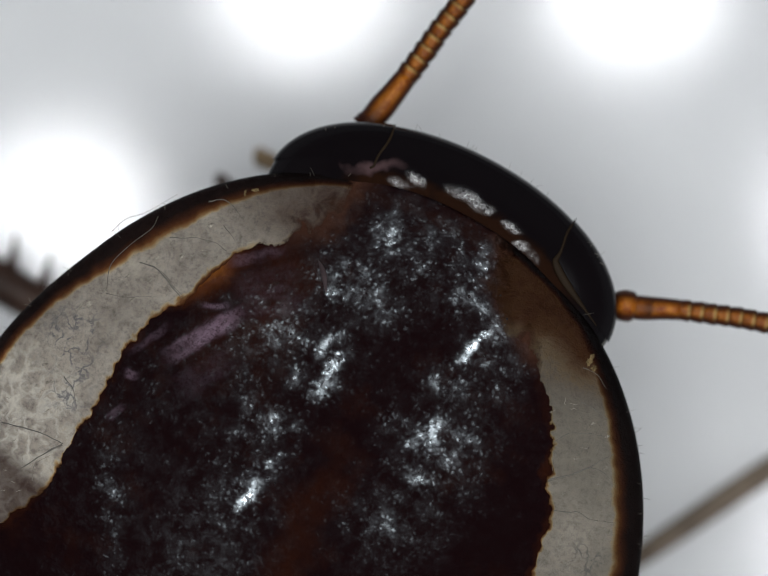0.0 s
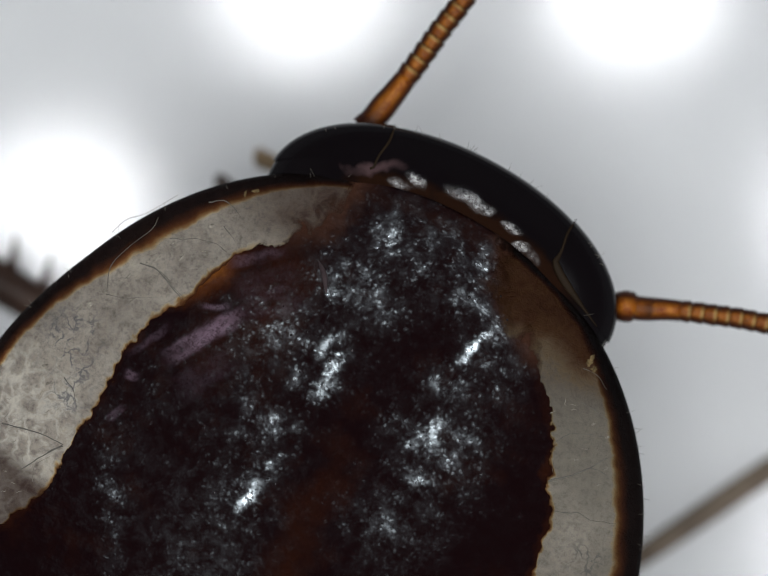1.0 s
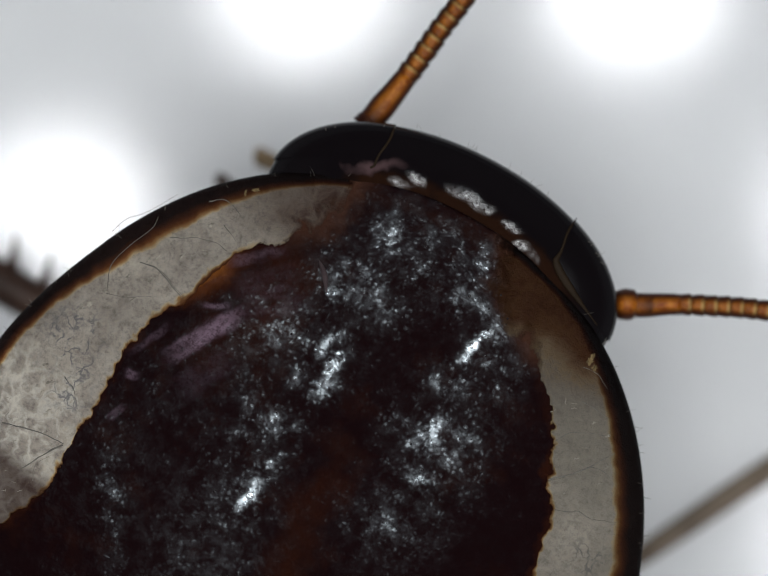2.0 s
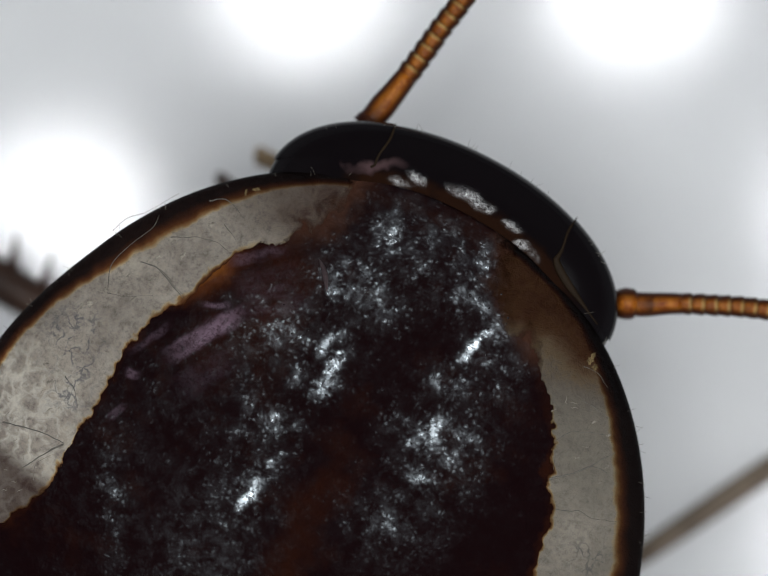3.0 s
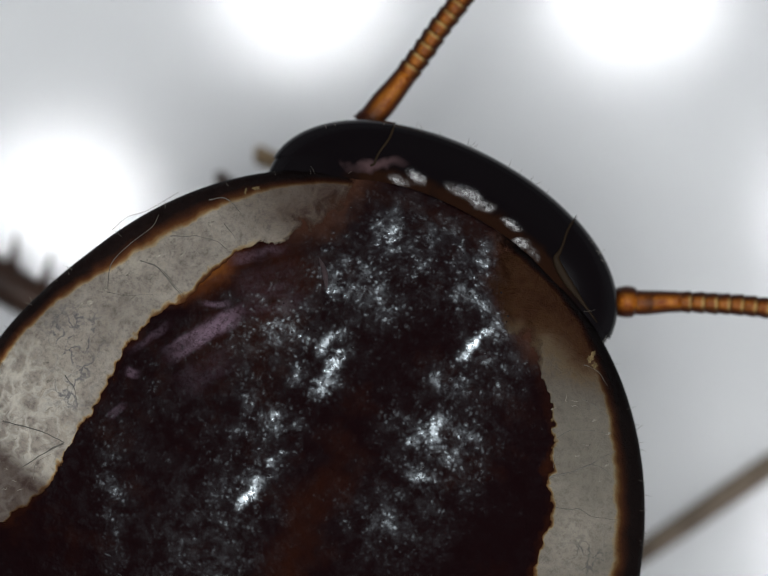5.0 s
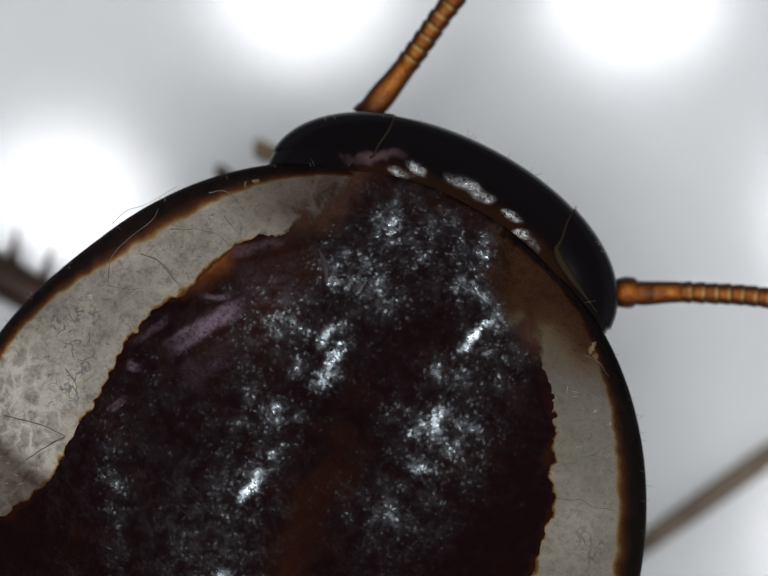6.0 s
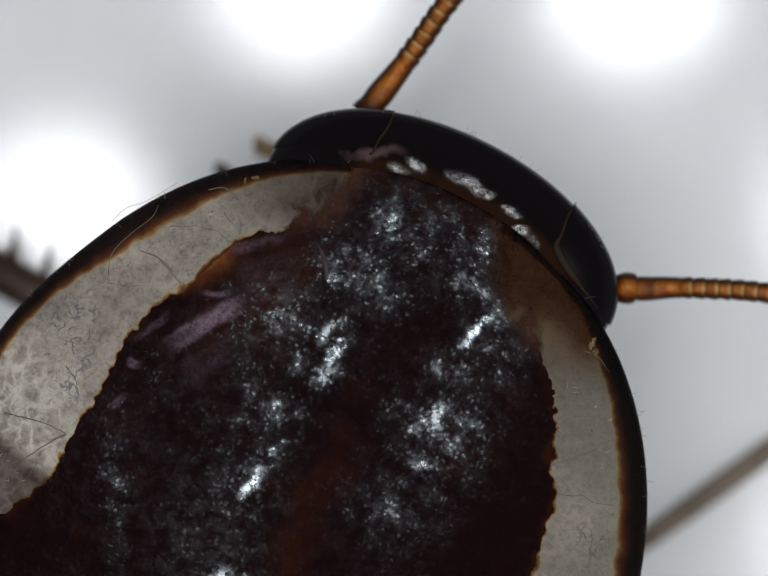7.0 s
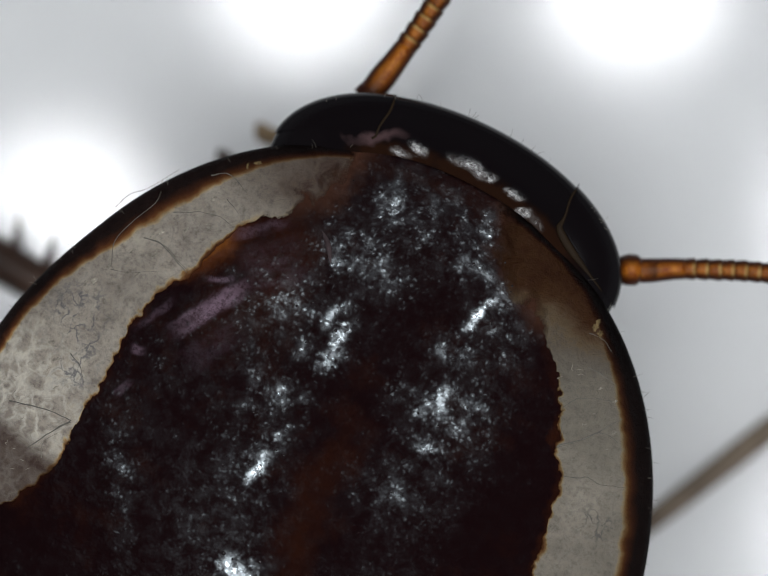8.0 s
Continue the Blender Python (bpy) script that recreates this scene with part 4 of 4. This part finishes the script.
def build_body(roach):
    """Thorax mass under the shield, then the back plates and the abdomen."""
    def plate(y0, y1, half, z, drop, name, mat, lab=""):
        rows, cols = 14, 40
        x = np.linspace(-1, 1, cols)[None, :]
        f = np.linspace(0, 1, rows)[:, None]
        yy = y0 + (y1 - y0) * f - 0.5 * (1 - x ** 2) * 0 - 0.35 * x ** 2
        xx = half * x * (1 - 0.06 * f)
        zz = z - drop * np.abs(x) ** 2.6 - 0.25 * f + 0.04 * np.sin(8 * f)
        top = np.stack(np.broadcast_arrays(xx, yy, zz), -1).reshape(-1, 3)
        low = top - np.array([0, 0, 0.16])
        faces = grid_faces(rows, cols, False)
        n = rows * cols
        faces += [tuple(i + n for i in reversed(q)) for q in grid_faces(rows, cols, False)]
        ring = list(range(cols)) + [r * cols + cols - 1 for r in range(1, rows)] + list(range(n - 2, n - cols - 1, -1)) + [r * cols for r in range(rows - 2, 0, -1)]
        faces += [(ring[i], ring[i] + n, ring[(i + 1) % len(ring)] + n, ring[(i + 1) % len(ring)]) for i in range(len(ring))]
        return part(name, (np.vstack([top, low]), [q[::-1] for q in faces]), mat, roach, lab)

    def blob(c, rad, name, lab):
        rows, cols = 20, 36
        v = [(c[0] + rad[0] * math.sin(a) * math.cos(b), c[1] + rad[1] * math.sin(a) * math.sin(b), c[2] + rad[2] * math.cos(a))
             for a in np.linspace(0.02, math.pi - 0.02, rows) for b in np.linspace(0, 2 * math.pi, cols, endpoint=False)]
        part(name, (v, grid_faces(rows, cols, True)), BELLY, roach, lab)
    blob((0, -4.4, 1.45), (2.3, 4.3, 1.0), "thorax", "dark brown thorax underneath the shield")
    blob((0, -16.5, 1.5), (5.0, 9.0, 1.15), "belly", "dark brown belly")
    plate(-8.4, -11.3, 6.0, 3.35, 1.2, "back_plate", BACK, "dark brown middle back plate")
    plate(-10.9, -13.4, 6.1, 3.4, 1.3, "back_plate", BACK, "dark brown hind back plate")
    for i in range(7):
        half = 6.1 * math.sqrt(max(0.05, 1 - ((i + 0.2) / 7.6) ** 2.4))
        plate(-13.0 - 1.75 * i, -15.1 - 1.75 * i, half, 3.35 - 0.1 * i, 1.3, "abdomen_plate", BACK)


def build_hairs(roach):
    """Long loose hairs on the flange and short setae along the rim and the head."""
    for path in (((-4.59, -3.06), (-4.72, -2.68), (-4.60, -2.26), (-4.41, -1.85), (-4.41, -1.63)),
                 ((-4.98, -2.20), (-4.86, -1.90), (-4.62, -1.66), (-4.30, -1.16)),
                 ((-4.22, -6.35), (-4.30, -6.10), (-4.15, -5.85))):
        pts = on_shield(path, 0.05)
        part("hair", tube(pts, np.linspace(0.007, 0.003, len(pts)), 5), HAIR, roach, "long pale loose hair")
    rng = np.random.RandomState(2)
    verts, faces = [], []
    for _ in range(60):
        if rng.rand() < 0.65:
            t = rng.uniform(-1.5, -0.25) if rng.rand() < 0.6 else rng.uniform(0.4, 1.4)
            r = float(RADIUS_AT(t)) - rng.uniform(0.0, 0.12)
            x, y = r * math.sin(t), CENTRE_Y + r * math.cos(t)
            z, out = float(height(x, y)), (math.sin(t), math.cos(t))
        else:
            a = rng.uniform(0.5, 2.6)
            x, y = HEAD_CX + HEAD_X * math.cos(a) * 0.98, HEAD_Y + HEAD_L * math.sin(a) * 0.98
            z, out = HEAD_ZC + 0.25, (math.cos(a), math.sin(a))
        l, k = rng.uniform(0.05, 0.16), rng.uniform(-0.7, 0.7)
        tip = (x + l * (out[0] - k * out[1]), y + l * (out[1] + k * out[0]), z + l * 0.5)
        mid = tuple((p + q) / 2 + rng.uniform(-0.01, 0.01) for p, q in zip((x, y, z), tip))
        v, f = tube([(x, y, z), mid, tip], (0.0035, 0.0028, 0.001), 4)
        base = len(verts)
        verts += v
        faces += [tuple(i + base for i in q) for q in f]
    part("setae", (verts, faces), HAIR, roach, "short fine bristles along the rim", kind="stuff")


def build_cockroach():
    roach = new("cockroach")
    roach.empty_display_size = 0.002
    tagged(roach, "dark brown cockroach with pale shield margins on the white plate", "cockroach")
    aim_facets()
    disc = build_shield(roach)
    build_beads(disc)
    build_ridges(disc)
    build_veins(roach)
    build_creases(roach)
    build_head(roach)
    build_body(roach)
    left = build_antenna(roach, "red-brown ringed feeler", (-2.11, 1.24, 1.8),
                         ((0, 0, 0), (0.08, 0.38, 0.02), (0.18, 0.85, 0.03), (0.29, 1.50, 0.05), (0.37, 2.09, 0.05), (0.47, 2.65, 0.05),
                          (0.9, 5.5, 0.0), (2.2, 9.0, -0.3), (4.5, 12.5, -0.9)), 0.188)
    right = build_antenna(roach, "red-brown ringed feeler", (2.92, 0.53, 1.8),
                          ((0, 0, 0), (0.18, 0.09, 0.02), (0.44, 0.18, 0.03), (0.87, 0.38, 0.04), (1.41, 0.585, 0.05), (2.445, 0.92, 0.05),
                           (5.2, 1.6, 0.0), (8.6, 1.5, -0.4), (12.0, 0.2, -0.9)), 0.172)
    build_leg(roach, "brown front leg with spiny shin", ((-2.0, -3.9, 0.9), (-5.1, -4.12, -1.35), (-9.0, -3.92, -1.85), (-11.2, -2.8, PLATE_Z + 0.07)), (0.42, 0.40, 0.12), (LEG, LEG, LEG),
              (((-5.98, -3.95, -1.45), (-6.18, -3.10, -1.5)), ((-6.60, -3.88, -1.5), (-6.90, -3.10, -1.5)), ((-7.25, -3.85, -1.6), (-7.55, -3.05, -1.5)),
               ((-7.8, -3.85, -1.6), (-8.1, -3.2, -1.6)), ((-7.9, -4.4, -1.7), (-8.3, -4.9, -1.8))))
    front_leg = build_leg(roach, "grey-brown front leg stretched forward", ((2.0, -3.5, 0.9), (5.53, -3.48, -1.85), (6.89, -0.21, -2.12), (8.1, 2.37, PLATE_Z + 0.07)), (0.32, 0.22, 0.13), (LEG, LEGPALE, LEGPALE),
              ())
    for side in (-1, 1):
        build_leg(roach, "dark brown middle leg", ((side * 2.0, -8.5, 1.1), (side * 6.5, -10.5, 1.3), (side * 10.5, -13.0, 0.5), (side * 12.5, -15.0, PLATE_Z + 0.07)), (0.42, 0.3, 0.12), (LEG, LEG, LEG), ())
        build_leg(roach, "dark brown hind leg", ((side * 2.0, -12.0, 1.1), (side * 6.8, -15.5, 1.3), (side * 9.5, -22.0, 0.5), (side * 10.5, -25.5, PLATE_Z + 0.07)), (0.45, 0.32, 0.12), (LEG, LEG, LEG), ())
    part("palp", tube([(-2.3, 0.25, 0.6), (-3.0, 0.12, -0.4), (-3.58, 0.06, -1.0), (-3.70, 0.18, -1.1)], (0.13, 0.15, 0.17, 0.10), 12), PALP, roach, "tan jointed mouth feeler")
    part("palp", tube([(-2.6, -0.85, 0.7), (-3.4, -0.78, -0.4), (-4.02, -0.62, -0.9), (-4.12, -0.55, -1.0)], (0.12, 0.14, 0.14, 0.08), 12), LEG, roach, "dark mouth feeler")
    build_hairs(roach)
    return roach, left, right, front_leg


build_plate()
build_ring_light()
ROACH, FEELER_LEFT, FEELER_RIGHT, FRONT_LEG = build_cockroach()


def motions():
    # seconds, shift right and up in mm, turn in degrees
    steps = ((0, 0, 0, 0), (0.5, 0.004, -0.010, 0.01), (1.0, 0.003, -0.013, 0.02), (1.5, 0.004, 0.004, 0.06), (1.7, 0.005, 0.004, 0.06),
             (2.8, 0.013, 0.014, 0.08), (3.0, 0.014, 0.016, 0.08), (3.5, 0.016, -0.025, -0.04), (4.0, 0.008, 0.003, 0.10), (4.5, 0.007, 0.006, 0.08),
             (4.7, 0.008, 0.010, 0.10), (5.8, 0.012, 0.165, 0.48), (6.0, 0.012, 0.178, 0.52), (6.5, 0.010, 0.214, 0.58), (7.0, 0.011, 0.241, 0.70),
             (7.1, 0.012, 0.248, 0.74), (7.2, 0.014, 0.325, 0.92), (7.3, 0.018, 0.345, 1.0), (7.4, 0.024, 0.456, 1.30), (7.5, 0.025, 0.461, 1.33),
             (7.6, 0.026, 0.463, 1.33), (7.8, 0.058, 0.510, 1.28), (8.0, 0.061, 0.511, 1.28))
    walk(ROACH, [(t, pose((AT[0] + x) * MM, (AT[1] + y) * MM, 0, 0, 0, TURN + a)) for t, x, y, a in steps])
    # the feelers swing a little at their sockets
    for feeler, rows in ((FEELER_RIGHT, ((0, 0), (1.0, 0), (1.1, 1.6), (1.3, 4.2), (2.8, 4.4), (4.7, 4.3), (6.0, 4.3), (8.0, 4.3))),
                         (FEELER_LEFT, ((0, 0), (8.0, 0)))):
        x, y, z = feeler.location / MM
        walk(feeler, [(t, pose(x * MM, y * MM, z * MM, 0, 0, a)) for t, a in rows])
    # the planted front leg turns at its knee as the body pushes forward
    kx, ky, rows = 5.53, -3.48, []
    for t, a in ((0, -6.5), (4.7, -6.5), (6.0, -5.8), (7.1, -5.4), (7.5, -4.4), (8.0, -4.0)):
        c, s = math.cos(radians(a)), math.sin(radians(a))
        rows.append((t, pose((kx - c * kx + s * ky) * MM, (ky - s * kx - c * ky) * MM, 0, 0, 0, a)))
    walk(FRONT_LEG, rows)


motions()
